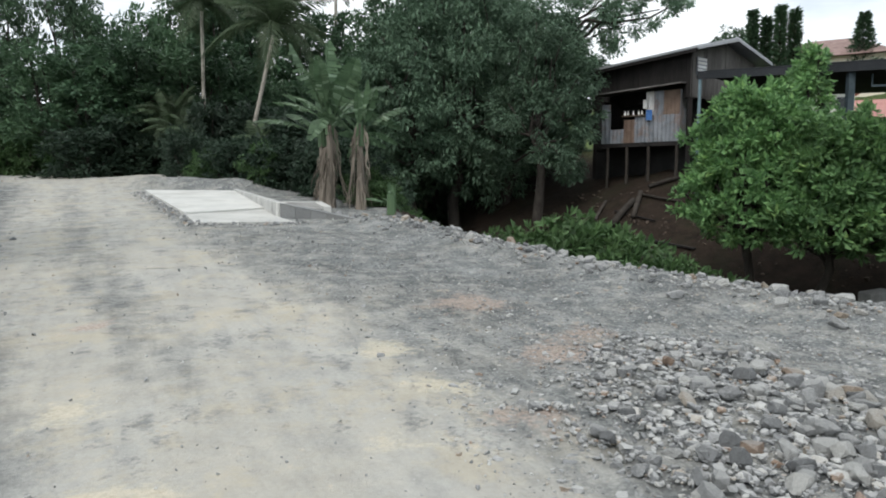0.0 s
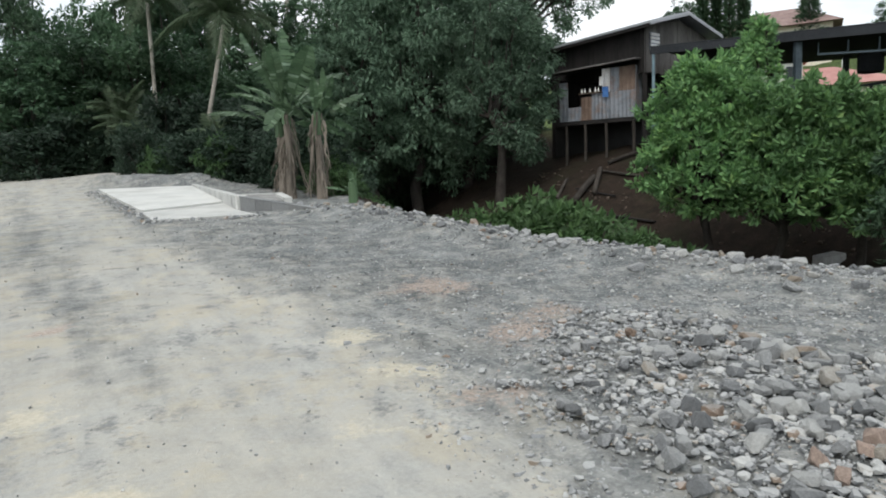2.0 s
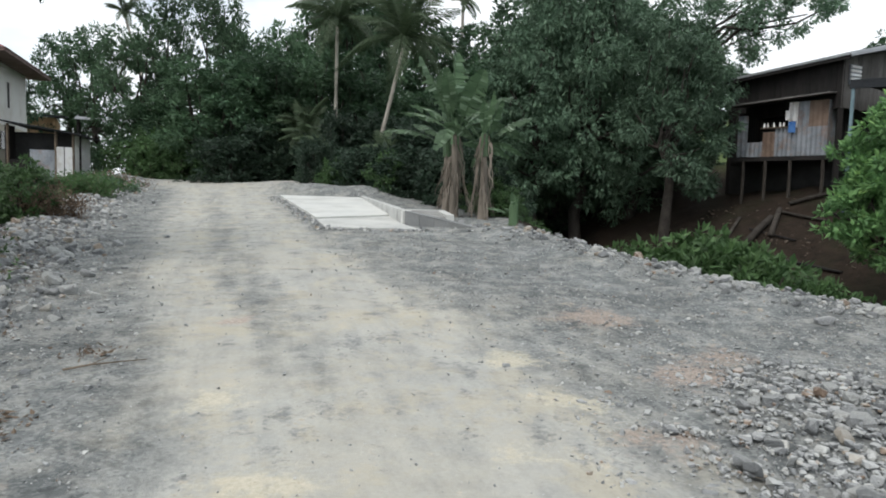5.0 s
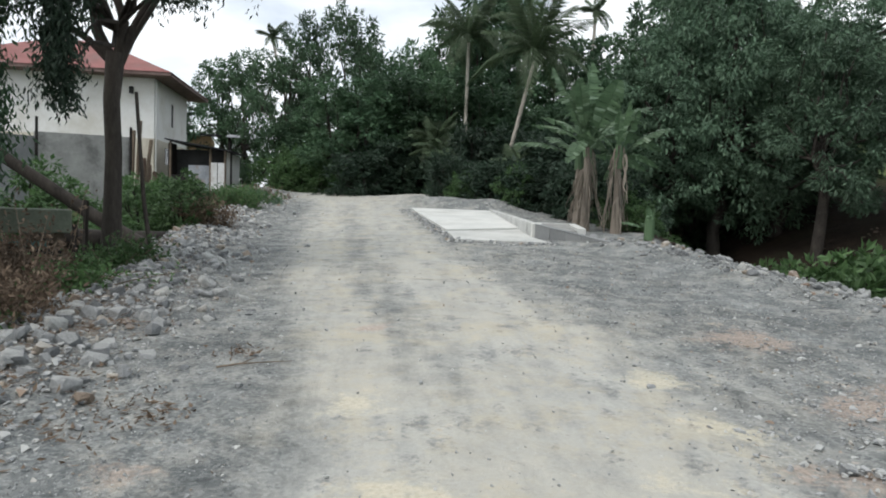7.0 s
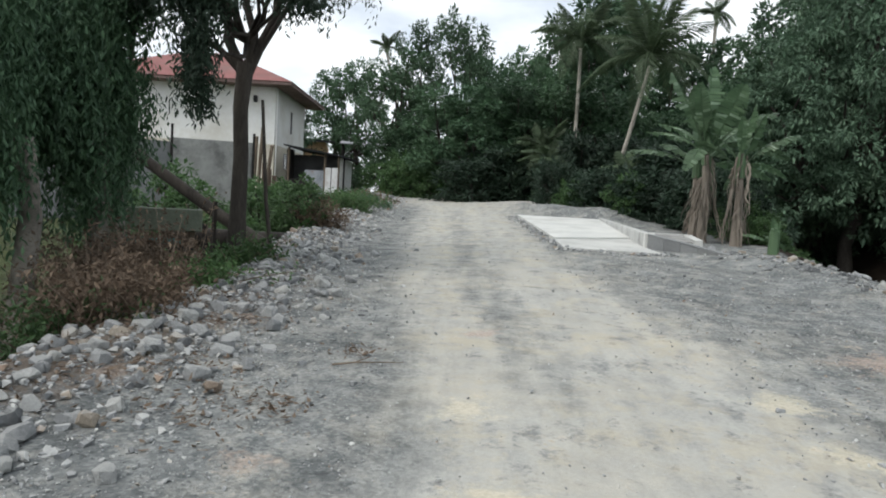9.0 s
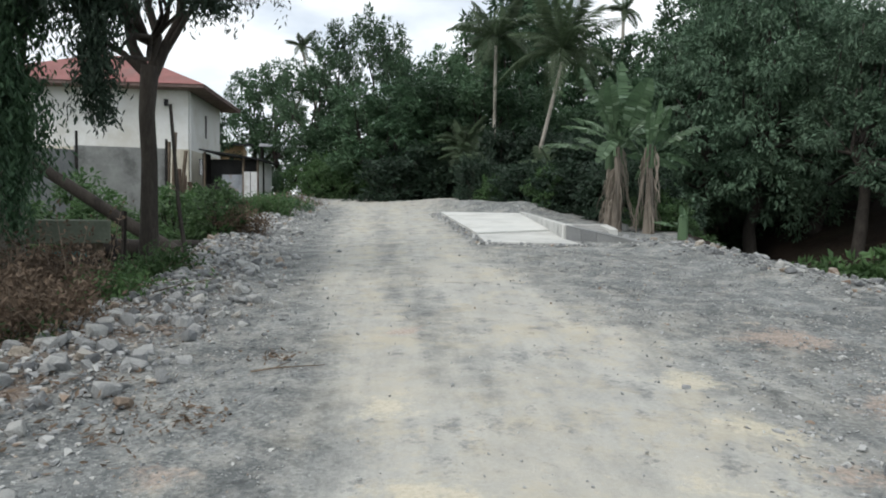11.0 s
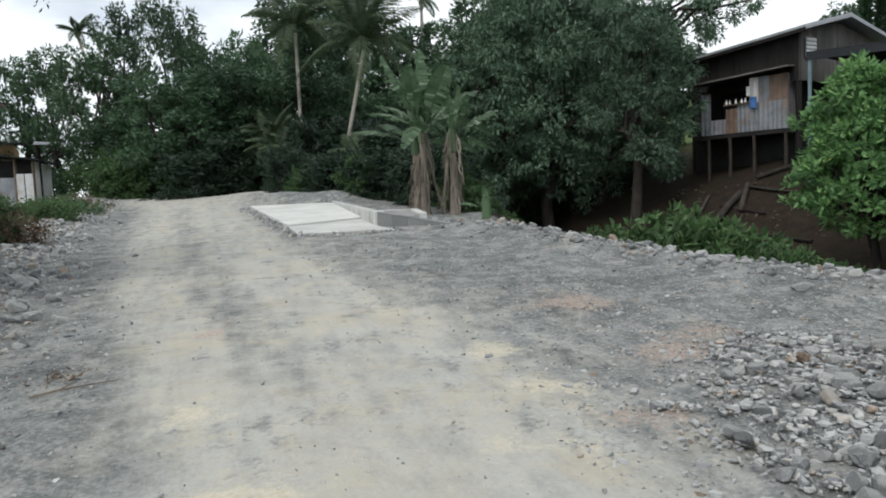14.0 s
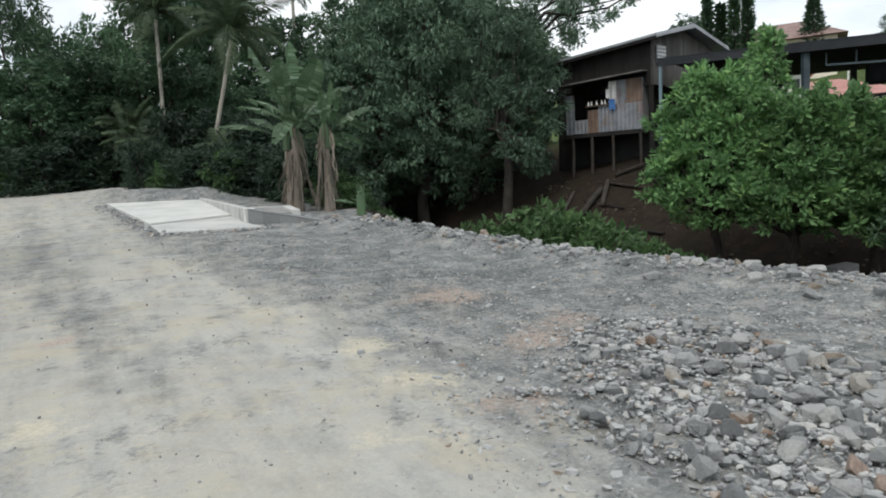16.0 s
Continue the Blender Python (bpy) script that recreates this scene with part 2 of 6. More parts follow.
MAT_CONC = surface("grey_concrete", (0.27, 0.27, 0.26), (0.42, 0.42, 0.40), 2.5, 40, 0.9, bump=0.2, stain=(0.16, 0.16, 0.155), stain_size=1.2)
MAT_KERB = surface("cast_kerb", (0.34, 0.345, 0.335), (0.50, 0.505, 0.49), 2.5, 40, 0.9, bump=0.15, stain=(0.22, 0.22, 0.21), stain_size=1.6)
MAT_BLOCK = surface("concrete_block", (0.1584, 0.1656, 0.1692), (0.2448, 0.2520, 0.2520), 2.0, 35, 0.92, bump=0.35, stain=(0.14, 0.145, 0.14), stain_size=1.0)
MAT_WALL = surface("white_render", (0.76, 0.76, 0.74), (0.84, 0.84, 0.82), 0.8, 18, 0.85, bump=0.08, stain=(0.62, 0.60, 0.54), stain_size=0.35)
MAT_CREAM = surface("cream_render", (0.60, 0.56, 0.46), (0.72, 0.68, 0.58), 0.8, 18, 0.85, bump=0.08, stain=(0.45, 0.41, 0.34), stain_size=0.6)
MAT_REDROOF = surface("red_roof_sheet", (0.15, 0.055, 0.05), (0.23, 0.09, 0.082), 1.2, 20, 0.6, bump=0.1, stain=(0.15, 0.09, 0.08))
MAT_FASCIA = surface("weathered_fascia", (0.17, 0.11, 0.10), (0.30, 0.22, 0.20), 2.0, 20, 0.8)
# near black: shade inside hut, shed and lean-to; also slot window, wall lamp
MAT_DARKGAP = surface("shade_and_lamp_black", (0.02, 0.02, 0.02), (0.04, 0.04, 0.04), 2.0, 20, 0.9)
MAT_GLASS = surface("window_glass", (0.02, 0.025, 0.03), (0.04, 0.05, 0.055), 2.0, 8, 0.12, bump=0.0)
MAT_SHEET = surface("white_sheet_metal", (0.64, 0.65, 0.65), (0.78, 0.79, 0.79), 1.5, 25, 0.5, metal=0.15, bump=0.08, stain=(0.4, 0.36, 0.32))
MAT_ZINC = surface("old_zinc_sheet", (0.13, 0.145, 0.165), (0.29, 0.31, 0.335), 2.2, 30, 0.55, metal=0.25, bump=0.1, stain=(0.22, 0.13, 0.09), stain_size=1.6)
MAT_RUST = surface("rusty_sheet", (0.11, 0.075, 0.058), (0.22, 0.16, 0.125), 2.5, 30, 0.8, metal=0.1, bump=0.15)
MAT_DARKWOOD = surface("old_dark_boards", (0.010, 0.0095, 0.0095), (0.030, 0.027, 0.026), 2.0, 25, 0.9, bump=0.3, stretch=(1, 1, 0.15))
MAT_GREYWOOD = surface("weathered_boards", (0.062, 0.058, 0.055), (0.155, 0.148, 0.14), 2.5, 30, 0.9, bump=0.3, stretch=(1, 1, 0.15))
MAT_WOOD = surface("rough_timber", (0.08, 0.062, 0.046), (0.19, 0.15, 0.115), 3.0, 40, 0.9, bump=0.35)
MAT_BARK = surface("tree_bark", (0.022, 0.019, 0.017), (0.066, 0.058, 0.05), 5.0, 35, 0.95, bump=1.0, stretch=(1, 1, 0.3))
MAT_PALEBARK = surface("pale_bark", (0.2320, 0.2175, 0.1885), (0.4785, 0.4495, 0.3915), 3.0, 30, 0.95, bump=0.4, stain=(0.10, 0.10, 0.08))
MAT_GREYBARK = surface("grey_bark", (0.12, 0.11, 0.095), (0.27, 0.25, 0.215), 3.0, 30, 0.95, bump=0.4, stain=(0.08, 0.08, 0.065))
MAT_DARKROOF = surface("dark_roof_sheet", (0.015, 0.018, 0.021), (0.035, 0.038, 0.043), 1.0, 20, 0.8, bump=0.1)
MAT_TINROOF = surface("tin_roof", (0.24, 0.25, 0.27), (0.40, 0.41, 0.43), 1.0, 20, 0.5, metal=0.3, bump=0.1)
MAT_STEEL = surface("painted_steel", (0.035, 0.05, 0.06), (0.075, 0.10, 0.115), 2.0, 20, 0.6, metal=0.2)
MAT_BLUEPOST = surface("pale_blue_paint", (0.1120, 0.1680, 0.1960), (0.1680, 0.2380, 0.2660), 2.0, 20, 0.6)
MAT_PINK = surface("pink_roof_tiles", (0.36, 0.17, 0.15), (0.52, 0.29, 0.26), 1.0, 14, 0.8)
MAT_PEACH = surface("peach_wall", (0.55, 0.36, 0.2), (0.66, 0.46, 0.28), 0.7, 10, 0.85)
MAT_TARP = surface("teal_tarpaulin", (0.04, 0.12, 0.12), (0.09, 0.21, 0.20), 3.0, 30, 0.5)
MAT_GREENBOARD = surface("mossy_boards", (0.10, 0.12, 0.09), (0.19, 0.21, 0.165), 3.0, 30, 0.9, bump=0.3)
MAT_BLUECLOTH = surface("blue_cloth", (0.03, 0.09, 0.25), (0.08, 0.19, 0.42), 4.0, 40, 0.9)
MAT_WHITE = surface("white_plastic", (0.66, 0.67, 0.66), (0.78, 0.78, 0.77), 4.0, 40, 0.5)
MAT_DRY = foliage("dry_leaves", (0.06, 0.042, 0.030), (0.17, 0.125, 0.09), (0.27, 0.215, 0.16), 0.15, 0.9)
MAT_BANANADRY = foliage("dead_banana_leaf", (0.075, 0.064, 0.052), (0.24, 0.21, 0.175), (0.46, 0.42, 0.37), 0.1, 0.9)
MAT_LEAF_DEEP = foliage("deep_green_leaves", (0.026, 0.054, 0.034), (0.0659, 0.1260, 0.0655), (0.1235, 0.2016, 0.1092))
# dark leaves; the undergrowth's shade is put into this green
MAT_LEAF_SHADE = foliage("dark_and_shaded_leaves", (0.014, 0.028, 0.019), (0.036, 0.064, 0.040), (0.0490, 0.0850, 0.0468))
MAT_LEAF_MID = foliage("mid_green_leaves", (0.024, 0.050, 0.028), (0.085, 0.155, 0.082), (0.155, 0.245, 0.132))
MAT_LEAF_SOFT = foliage("soft_green_leaves", (0.028, 0.054, 0.036), (0.125, 0.208, 0.132), (0.27, 0.37, 0.25))
MAT_LEAF_BRIGHT = foliage("bright_green_leaves", (0.040, 0.095, 0.046), (0.165, 0.305, 0.115), (0.40, 0.56, 0.185), 0.32)
MAT_LEAF_VINE = foliage("vine_leaves", (0.0266, 0.0591, 0.0246), (0.0798, 0.1478, 0.0549), (0.1277, 0.2070, 0.0784), 0.3)
MAT_BANANA = foliage("banana_leaf", (0.036, 0.074, 0.038), (0.135, 0.215, 0.118), (0.42, 0.54, 0.41), 0.35, 0.4)
MAT_PALM = foliage("palm_leaf", (0.026, 0.046, 0.024), (0.080, 0.118, 0.062), (0.150, 0.188, 0.105), 0.25)

# ---- mesh helpers ----


def mesh_of(name, verts, faces, material, smooth=False):
    """A mesh from arrays; faces all have the same number of corners."""
    verts, faces = np.asarray(verts, np.float32), np.asarray(faces, np.int32)
    me = bpy.data.meshes.new(name)
    n, k = faces.shape
    me.vertices.add(len(verts))
    me.vertices.foreach_set("co", verts.ravel())
    me.loops.add(n * k)
    me.loops.foreach_set("vertex_index", faces.ravel())
    me.polygons.add(n)
    me.polygons.foreach_set("loop_start", np.arange(0, n * k, k, dtype=np.int32))
    me.polygons.foreach_set("use_smooth", np.full(n, smooth))
    me.update(calc_edges=True)
    me.materials.append(material)
    return me


class Quads:
    """Collects quads."""

    def __init__(self):
        self.v, self.f, self.n = [], [], 0

    def add(self, v, f):
        self.v.append(np.asarray(v, float))
        self.f.append(np.asarray(f, int) + self.n)
        self.n += len(v)
        return self

    def tube(self, pts, radii, sides=8, cap=True):
        pts = np.asarray(pts, float)
        radii = np.broadcast_to(radii, len(pts))
        ring = []
        for i, (p, r) in enumerate(zip(pts, radii)):
            d = pts[min(i + 1, len(pts) - 1)] - pts[max(i - 1, 0)]
            d /= np.linalg.norm(d) + 1e-9
            a = np.cross(d, (0.31, 0.17, 0.93) if abs(d[2]) < 0.95 else (1, 0, 0))
            a /= np.linalg.norm(a)
            b = np.cross(d, a)
            th = np.arange(sides) * 2 * np.pi / sides
            ring.append(p + r * (np.cos(th)[:, None] * a + np.sin(th)[:, None] * b))
        v = np.concatenate(ring)
        f = []
        for i in range(len(pts) - 1):
            for j in range(sides):
                k = (j + 1) % sides
                f.append((i * sides + j, i * sides + k, (i + 1) * sides + k, (i + 1) * sides + j))
        if cap:
            for base in (0, (len(pts) - 1) * sides):
                for j in range(1, sides - 2, 2):
                    f.append((base, base + j, base + j + 1, base + (j + 2) % sides))
        return self.add(v, f)

    def slab(self, corners, low, high):
        """A prism on four plan corners; low and high may be four heights."""
        c = np.asarray(corners, float)
        low, high = np.broadcast_to(low, 4), np.broadcast_to(high, 4)
        v = np.vstack([np.c_[c, low], np.c_[c, high]])
        return self.add(v, [(3, 2, 1, 0), (4, 5, 6, 7), (0, 1, 5, 4), (1, 2, 6, 5), (2, 3, 7, 6), (3, 0, 4, 7)])

    def bar(self, a, b, w, h):
        """A square bar from a to b, w wide and h high."""
        a, b = np.asarray(a, float), np.asarray(b, float)
        d = (b - a) / np.linalg.norm(b - a)
        side = np.cross(d, (0, 0, 1) if abs(d[2]) < 0.9 else (0, 1, 0))
        side /= np.linalg.norm(side)
        up = np.cross(side, d)
        v = [p + sx * side * w / 2 + sz * up * h / 2 for p in (a, b) for sx, sz in ((-1, -1), (1, -1), (1, 1), (-1, 1))]
        return self.add(v, [(3, 2, 1, 0), (4, 5, 6, 7), (0, 1, 5, 4), (1, 2, 6, 5), (2, 3, 7, 6), (3, 0, 4, 7)])

    def mesh(self, name, material, smooth=False, bevel=0.0):
        me = mesh_of(name, np.concatenate(self.v), np.concatenate(self.f), material, smooth)
        if bevel:
            bm = bmesh.new()
            bm.from_mesh(me)
            bmesh.ops.bevel(bm, geom=bm.edges[:], offset=bevel, segments=1, affect="EDGES")
            bm.to_mesh(me)
            bm.free()
        return me


def part(name, quads, material, parent, label="", smooth=False, bevel=0.0):
    me = quads.mesh(name, material, smooth, bevel) if isinstance(quads, Quads) else quads
    ob = new(name, me)
    ob.parent = parent
    return tagged(ob, label)


def thing(name, label, category, group="", kind="", at=(0, 0, 0)):
    ob = new(name)
    ob.location = at
    return tagged(ob, label, category, group, kind)


def place_at(x, y, z=0.0, turn=0.0, size=1.0, tall=None):
    return Matrix.LocRotScale((x, y, z), Euler((0, 0, radians(turn))), (size, size, tall or size))


def polar(az, r):
    """Plan place at r metres, az degrees to the left of +y."""
    return np.array((-r * math.sin(radians(az)), r * math.cos(radians(az))))


# ---- ground ----
RIGHT_EDGE = [(-12.5, 27.5), (-10.6, 24.5), (-7.9, 20.0), (-4.5, 13.6), (-2.3, 12.2), (-0.75, 10.6), (0.45, 8.8), (1.65, 7.42), (2.6, 6.72), (3.35, 5.95), (3.95, 5.52), (6.5, 3.9), (10.0, 0.8), (13.0, -6.0)]
LEFT_EDGE = [(-24.0, 28.5), (-19.5, 22.8), (-16.6, 18.9), (-12.1, 12.5), (-9.35, 8.65), (-7.3, 6.2), (-6.0, 4.3), (-5.4, 3.2), (-4.9, 2.2), (-4.3, 0.0), (-3.6, -6.0)]
TRACK_A = [(-17.5, 25.5), (-9.6, 13.4), (-5.1, 6.75), (-2.8, 4.1), (-1.9, 2.8), (-1.1, 1.2), (-0.6, -1.0), (0.0, -6.0)]
TRACK_B = [(-16.0, 26.0), (-9.2, 15.3), (-3.7, 7.4), (-1.7, 4.95), (-0.75, 3.35), (0.0, 1.6), (0.8, -1.0), (1.6, -6.0)]


def line_distance(p, line):
    best = np.full(len(p), 1e9)
    for a, b in zip(np.array(line[:-1]), np.array(line[1:])):
        d = b - a
        s = np.clip(((p - a) @ d) / (d @ d), 0, 1)
        best = np.minimum(best, np.linalg.norm(p - a - s[:, None] * d, axis=1))
    return best


def within(p, poly):
    inside = np.zeros(len(p), bool)
    for (x0, y0), (x1, y1) in zip(poly, poly[1:] + poly[:1]):
        cross = (y0 > p[:, 1]) != (y1 > p[:, 1])
        inside ^= cross & (p[:, 0] < (x1 - x0) * (p[:, 1] - y0) / (y1 - y0 + 1e-12) + x0)
    return inside


def ease(v, a, b):
    s = np.clip((v - a) / (b - a), 0, 1)
    return s * s * (3 - 2 * s)


class Ripple:
    """Smooth random heights from a few sine waves."""

    def __init__(self, seed, size, count=10):
        g = np.random.default_rng(seed)
        th = g.uniform(0, 2 * np.pi, count)
        k = 2 * np.pi / size * g.uniform(0.6, 1.7, count)
        self.kx, self.ky, self.ph = k * np.cos(th), k * np.sin(th), g.uniform(0, 6.28, count)

    def __call__(self, p):
        return np.sin(np.outer(p[:, 0], self.kx) + np.outer(p[:, 1], self.ky) + self.ph).mean(1)


R_BIG, R_MID, R_SMALL, R_FINE = Ripple(1, 9.0), Ripple(2, 1.8), Ripple(3, 0.5), Ripple(4, 0.2)
PLATFORM = RIGHT_EDGE + LEFT_EDGE[::-1]


def terrain(p):
    """Heights, and how far out on the gully side and on the plot side of the road each place is."""
    p = np.asarray(p, float).reshape(-1, 2)
    inside = within(p, PLATFORM)
    dr, dl = line_distance(p, RIGHT_EDGE), line_distance(p, LEFT_EDGE)
    far = np.maximum(p[:, 1] - 24.0, 0)
    z = -0.007 * p[:, 0] + 0.071 * p[:, 1] - 0.055 * far
    gully = ~inside & (dr <= dl)
    plot = ~inside & (dr > dl)
    og, op = np.where(gully, dr, 0), np.where(plot, dl, 0)
    # the gully falls from the gravel edge and rises again to the far bank
    shelf = 2.2 * ease(-p[:, 0], 0.5, 2.5)
    z = z - 2.6 * ease(og - shelf, 0.0, 3.2)
    z = z + 3.0 * ease(og, 6.5, 14.5) + 1.3 * ease(og, 13.5, 20) + np.where(gully & (p[:, 0] > 0), 7.0, 0.0) * ease(og, 26, 60)
    z = z - 0.45 * ease(op, 0.0, 1.4)
    # loose stone heaped along both edges
    rim = np.where(inside | (og < 1.0), np.exp(-((dr - 0.25) / 0.45) ** 2), 0) * np.where(p[:, 1] < 12.3, 0.10, 0.0)
    rim_l = np.exp(-((dl - 0.1) / 0.6) ** 2) * 0.14
    z = z + rim + rim_l
    z = z + 0.035 * R_MID(p) * (1 + 2 * ease(og, 0, 2) + ease(op, 0, 1)) + 0.5 * R_BIG(p) * ease(og + op, 2, 8)
    z = z + 0.22 * np.exp(-((p[:, 0] + 11.3) / 2.2) ** 2 - ((p[:, 1] - 22.6) / 0.9) ** 2)
    z = z + 0.34 * np.exp(-(line_distance(p, [(-10.2, 19.4), (-7.2, 18.9)]) / 0.7) ** 2) * (1 + 0.6 * R_MID(p))
    rubble = rubble_mask(p)
    z = z + 0.016 * R_SMALL(p) + (0.006 + 0.02 * rubble) * R_FINE(p) + 0.05 * rubble
    return z, og, op, inside


RUBBLE = [(0.25, 3.5), (0.65, 4.3), (1.15, 4.95), (1.55, 5.05), (2.05, 4.3), (2.7, 3.75), (4.2, 2.9), (5.2, 1.0), (1.9, 0.9), (1.3, 2.2), (0.75, 2.75)]


def rubble_mask(p):
    """How much of the heap of stone lies at each place: one inside its outline, fading raggedly."""
    d = line_distance(p, RUBBLE + RUBBLE[:1]) * np.where(within(p, RUBBLE), 1, -1)
    return ease(d + 0.3 * R_MID(p) + 0.25 * R_SMALL(p), -0.28, 0.25)


def gh(x, y):
    return float(terrain([(x, y)])[0][0])


def build_ground():
    s = np.linspace(-1, 1, 370)
    xs = -1.0 + 8.0 * np.sinh(4.3 * s) / np.sinh(4.3) * 40
    ys = 4.0 + 8.0 * np.sinh(4.3 * s) / np.sinh(4.3) * 40
    gx, gy = np.meshgrid(xs, ys)
    p = np.c_[gx.ravel(), gy.ravel()]
    z, og, op, inside = terrain(p)
    n = len(s)
    idx = np.arange(n * n).reshape(n, n)
    f = np.stack([idx[:-1, :-1], idx[:-1, 1:], idx[1:, 1:], idx[1:, :-1]], -1).reshape(-1, 4)
    z = z - 0.02 * rubble_mask(p)  # the stones lie piled in a hollow
    me = mesh_of("ground", np.c_[p, z], f, MAT_GROUND, True)
    track = 0.95 * np.exp(-(line_distance(p, TRACK_A) / 0.42) ** 2) + 0.95 * np.exp(-(line_distance(p, TRACK_B) / 0.62) ** 2) + 0.3 * np.exp(-(line_distance(p, TRACK_B) / 1.5) ** 2)
    track += 0.35 * np.exp(-(line_distance(p, [(-0.9, 3.2), (0.2, 1.0), (1.0, -4.0)]) / 1.0) ** 2)
    track += 0.75 * ease(np.hypot(p[:, 0] + 13.5, p[:, 1] - 24.5), 7, 3)
    gravel = np.where(inside, 1.0, np.clip(1 - (og + op - 1.6 * ease(-p[:, 0], 1.0, 2.5) * (og > 0)) / 0.7, 0, 1))
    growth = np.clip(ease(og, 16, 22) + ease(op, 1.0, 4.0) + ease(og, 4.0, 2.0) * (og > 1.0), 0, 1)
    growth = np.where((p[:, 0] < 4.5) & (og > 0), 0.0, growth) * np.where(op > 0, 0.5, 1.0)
    col = me.attributes.new("zone", "FLOAT_COLOR", "POINT")
    col.data.foreach_set("color", np.c_[np.clip(track, 0, 1), gravel, growth, np.ones(len(p))].astype(np.float32).ravel())
    orange = sum(np.exp(-(((p[:, 0] - x) / w) ** 2 + ((p[:, 1] - y) / d) ** 2) ** 1.5) for x, y, w, d in ((-0.2, 6.0, 0.45, 0.36), (0.51, 4.62, 0.36, 0.32), (0.77, 5.15, 0.22, 0.2), (0.23, 3.47, 0.22, 0.2), (-3.15, 4.95, 0.13, 0.2), (-4.45, 2.25, 0.25, 0.2), (-5.03, 3.83, 0.3, 0.22), (-5.24, 3.39, 0.3, 0.2), (-2.82, 2.12, 0.15, 0.12)))
    sand = sum(np.exp(-(((p[:, 0] - x) / w) ** 2 + ((p[:, 1] - y) / d) ** 2) ** 1.5) for x, y, w, d in ((0.0, 2.98, 0.16, 0.1), (-0.45, 3.15, 0.2, 0.1), (-0.7, 4.6, 0.3, 0.16), (-0.25, 3.9, 0.25, 0.14), (-1.5, 2.4, 0.3, 0.14), (-2.3, 3.3, 0.2, 0.2)))
    tint = me.attributes.new("clay", "FLOAT_COLOR", "POINT")
    tint.data.foreach_set("color", np.c_[np.clip(orange, 0, 1), np.clip(sand, 0, 1), 1.0 * np.exp(-(line_distance(p, LEFT_EDGE) / 0.9) ** 2), np.ones(len(p))].astype(np.float32).ravel())
    return tagged(new("ground", me), "grey gravel road with pale dusty wheel tracks", "ground", kind="structure")


ground = build_ground()

# ---- concrete slab and its walls ----


def concrete_works():
    # apron slab beside the road: a long far panel and a lower near panel
    A, B, C, D = (np.array(k) for k in ((-9.5, 17.65), (-7.1, 17.95), (-4.73, 13.6), (-5.9, 12.4)))
    E, F, G = (np.array(k) for k in ((-4.1, 12.4), (-3.5, 11.6), (-5.15, 11.2)))
    flat = lambda k: 0.02 - 0.007 * k[0] + 0.071 * k[1]
    slab = thing("concrete_slab", "pale freshly cast concrete slab beside the gravel road", "slab")
    h = np.array([flat(k) + 0.045 for k in (D, C, B, A)])
    part("far_panel", Quads().slab([D, C, B, A], h - 0.25, h), MAT_SLAB, slab)
    q = Quads()
    d1, c1 = D + (G - D) * 0.02, C + (E - C) * 0.02
    for i in range(4):
        c = [G + (d1 - G) * i / 4, F + (E - F) * i / 4, F + (E - F) * (i + 1) / 4, G + (d1 - G) * (i + 1) / 4]
        h = np.array([flat(k) + 0.012 for k in c])
        q.slab(c, h - 0.25, h)
    q.slab([d1, E, c1, c1], [flat(k) - 0.2 for k in (d1, E, c1, c1)], [flat(k) + 0.012 for k in (d1, E, c1, c1)])
    part("near_panel", q, MAT_SLAB, slab, "slightly lower dusty near panel")
    # kerb wall along the gully side, its straight top dropping gently towards the road
    kerb = thing("kerb_wall", "low grey concrete kerb wall along the slab", "wall")
    d = (E - B) / np.linalg.norm(E - B)
    o = np.array((-d[1], d[0])) * 0.14
    part("kerb", Quads().slab([B, E, E + o, B + o], [0.9, 0.5, 0.5, 0.9], [1.425, 1.205, 1.205, 1.425]), MAT_KERB, kerb, bevel=0.012)
    part("end_pier", Quads().slab([E + d * 0.004, E + d * 0.15, E + d * 0.15 + o * 1.3, E + d * 0.004 + o * 1.3], 0.5, 1.2), MAT_SLAB, kerb, "pale smooth end pier", bevel=0.01)
    # open culvert head: two low walls and a lid between them
    pier = thing("culvert_head", "square pale concrete culvert head beside the kerb", "culvert")
    e1, e2 = np.array((0.96, 0.28)), np.array((-0.40, 0.92))
    p0 = E + d * 0.1 + o * 1.6 + e2 * 0.05
    box = lambda u0, u1, v0, v1: [p0 + e1 * u0 + e2 * v0, p0 + e1 * u1 + e2 * v0, p0 + e1 * u1 + e2 * v1, p0 + e1 * u0 + e2 * v1]
    part("side_wall", Quads().slab(box(0.0, 0.82, 1.05, 1.2), 0.4, 1.2), MAT_KERB, pier, bevel=0.01)
    part("side_wall", Quads().slab(box(0.66, 0.82, 0.0, 1.045), 0.4, [1.13, 1.13, 1.19, 1.19]), MAT_SLAB, pier, "pale end wall", bevel=0.01)
    part("lid", Quads().slab(box(0.0, 0.65, 0.0, 1.04), 0.6, [1.10, 1.09, 1.16, 1.17]), MAT_CONC, pier, bevel=0.01)
    wing = thing("wing_wall", "stained grey block wing wall sloping down into the gravel", "wall")
    a, b = E + d * 0.16 + np.array((0.05, 0.0)), np.array((-2.35, 11.75))
    d = (b - a) / np.linalg.norm(b - a)
    o = np.array((-d[1], d[0])) * 0.15
    run = np.linalg.norm(b - a)
    za, zb = 1.17, flat(b) + 0.03
    for k in range(5):
        lo, hi = run * k / 5 + 0.004, run * (k + 1) / 5 - 0.004
        h0, h1 = za + (zb - za) * lo / run, za + (zb - za) * hi / run
        u, e = a + d * lo, a + d * hi
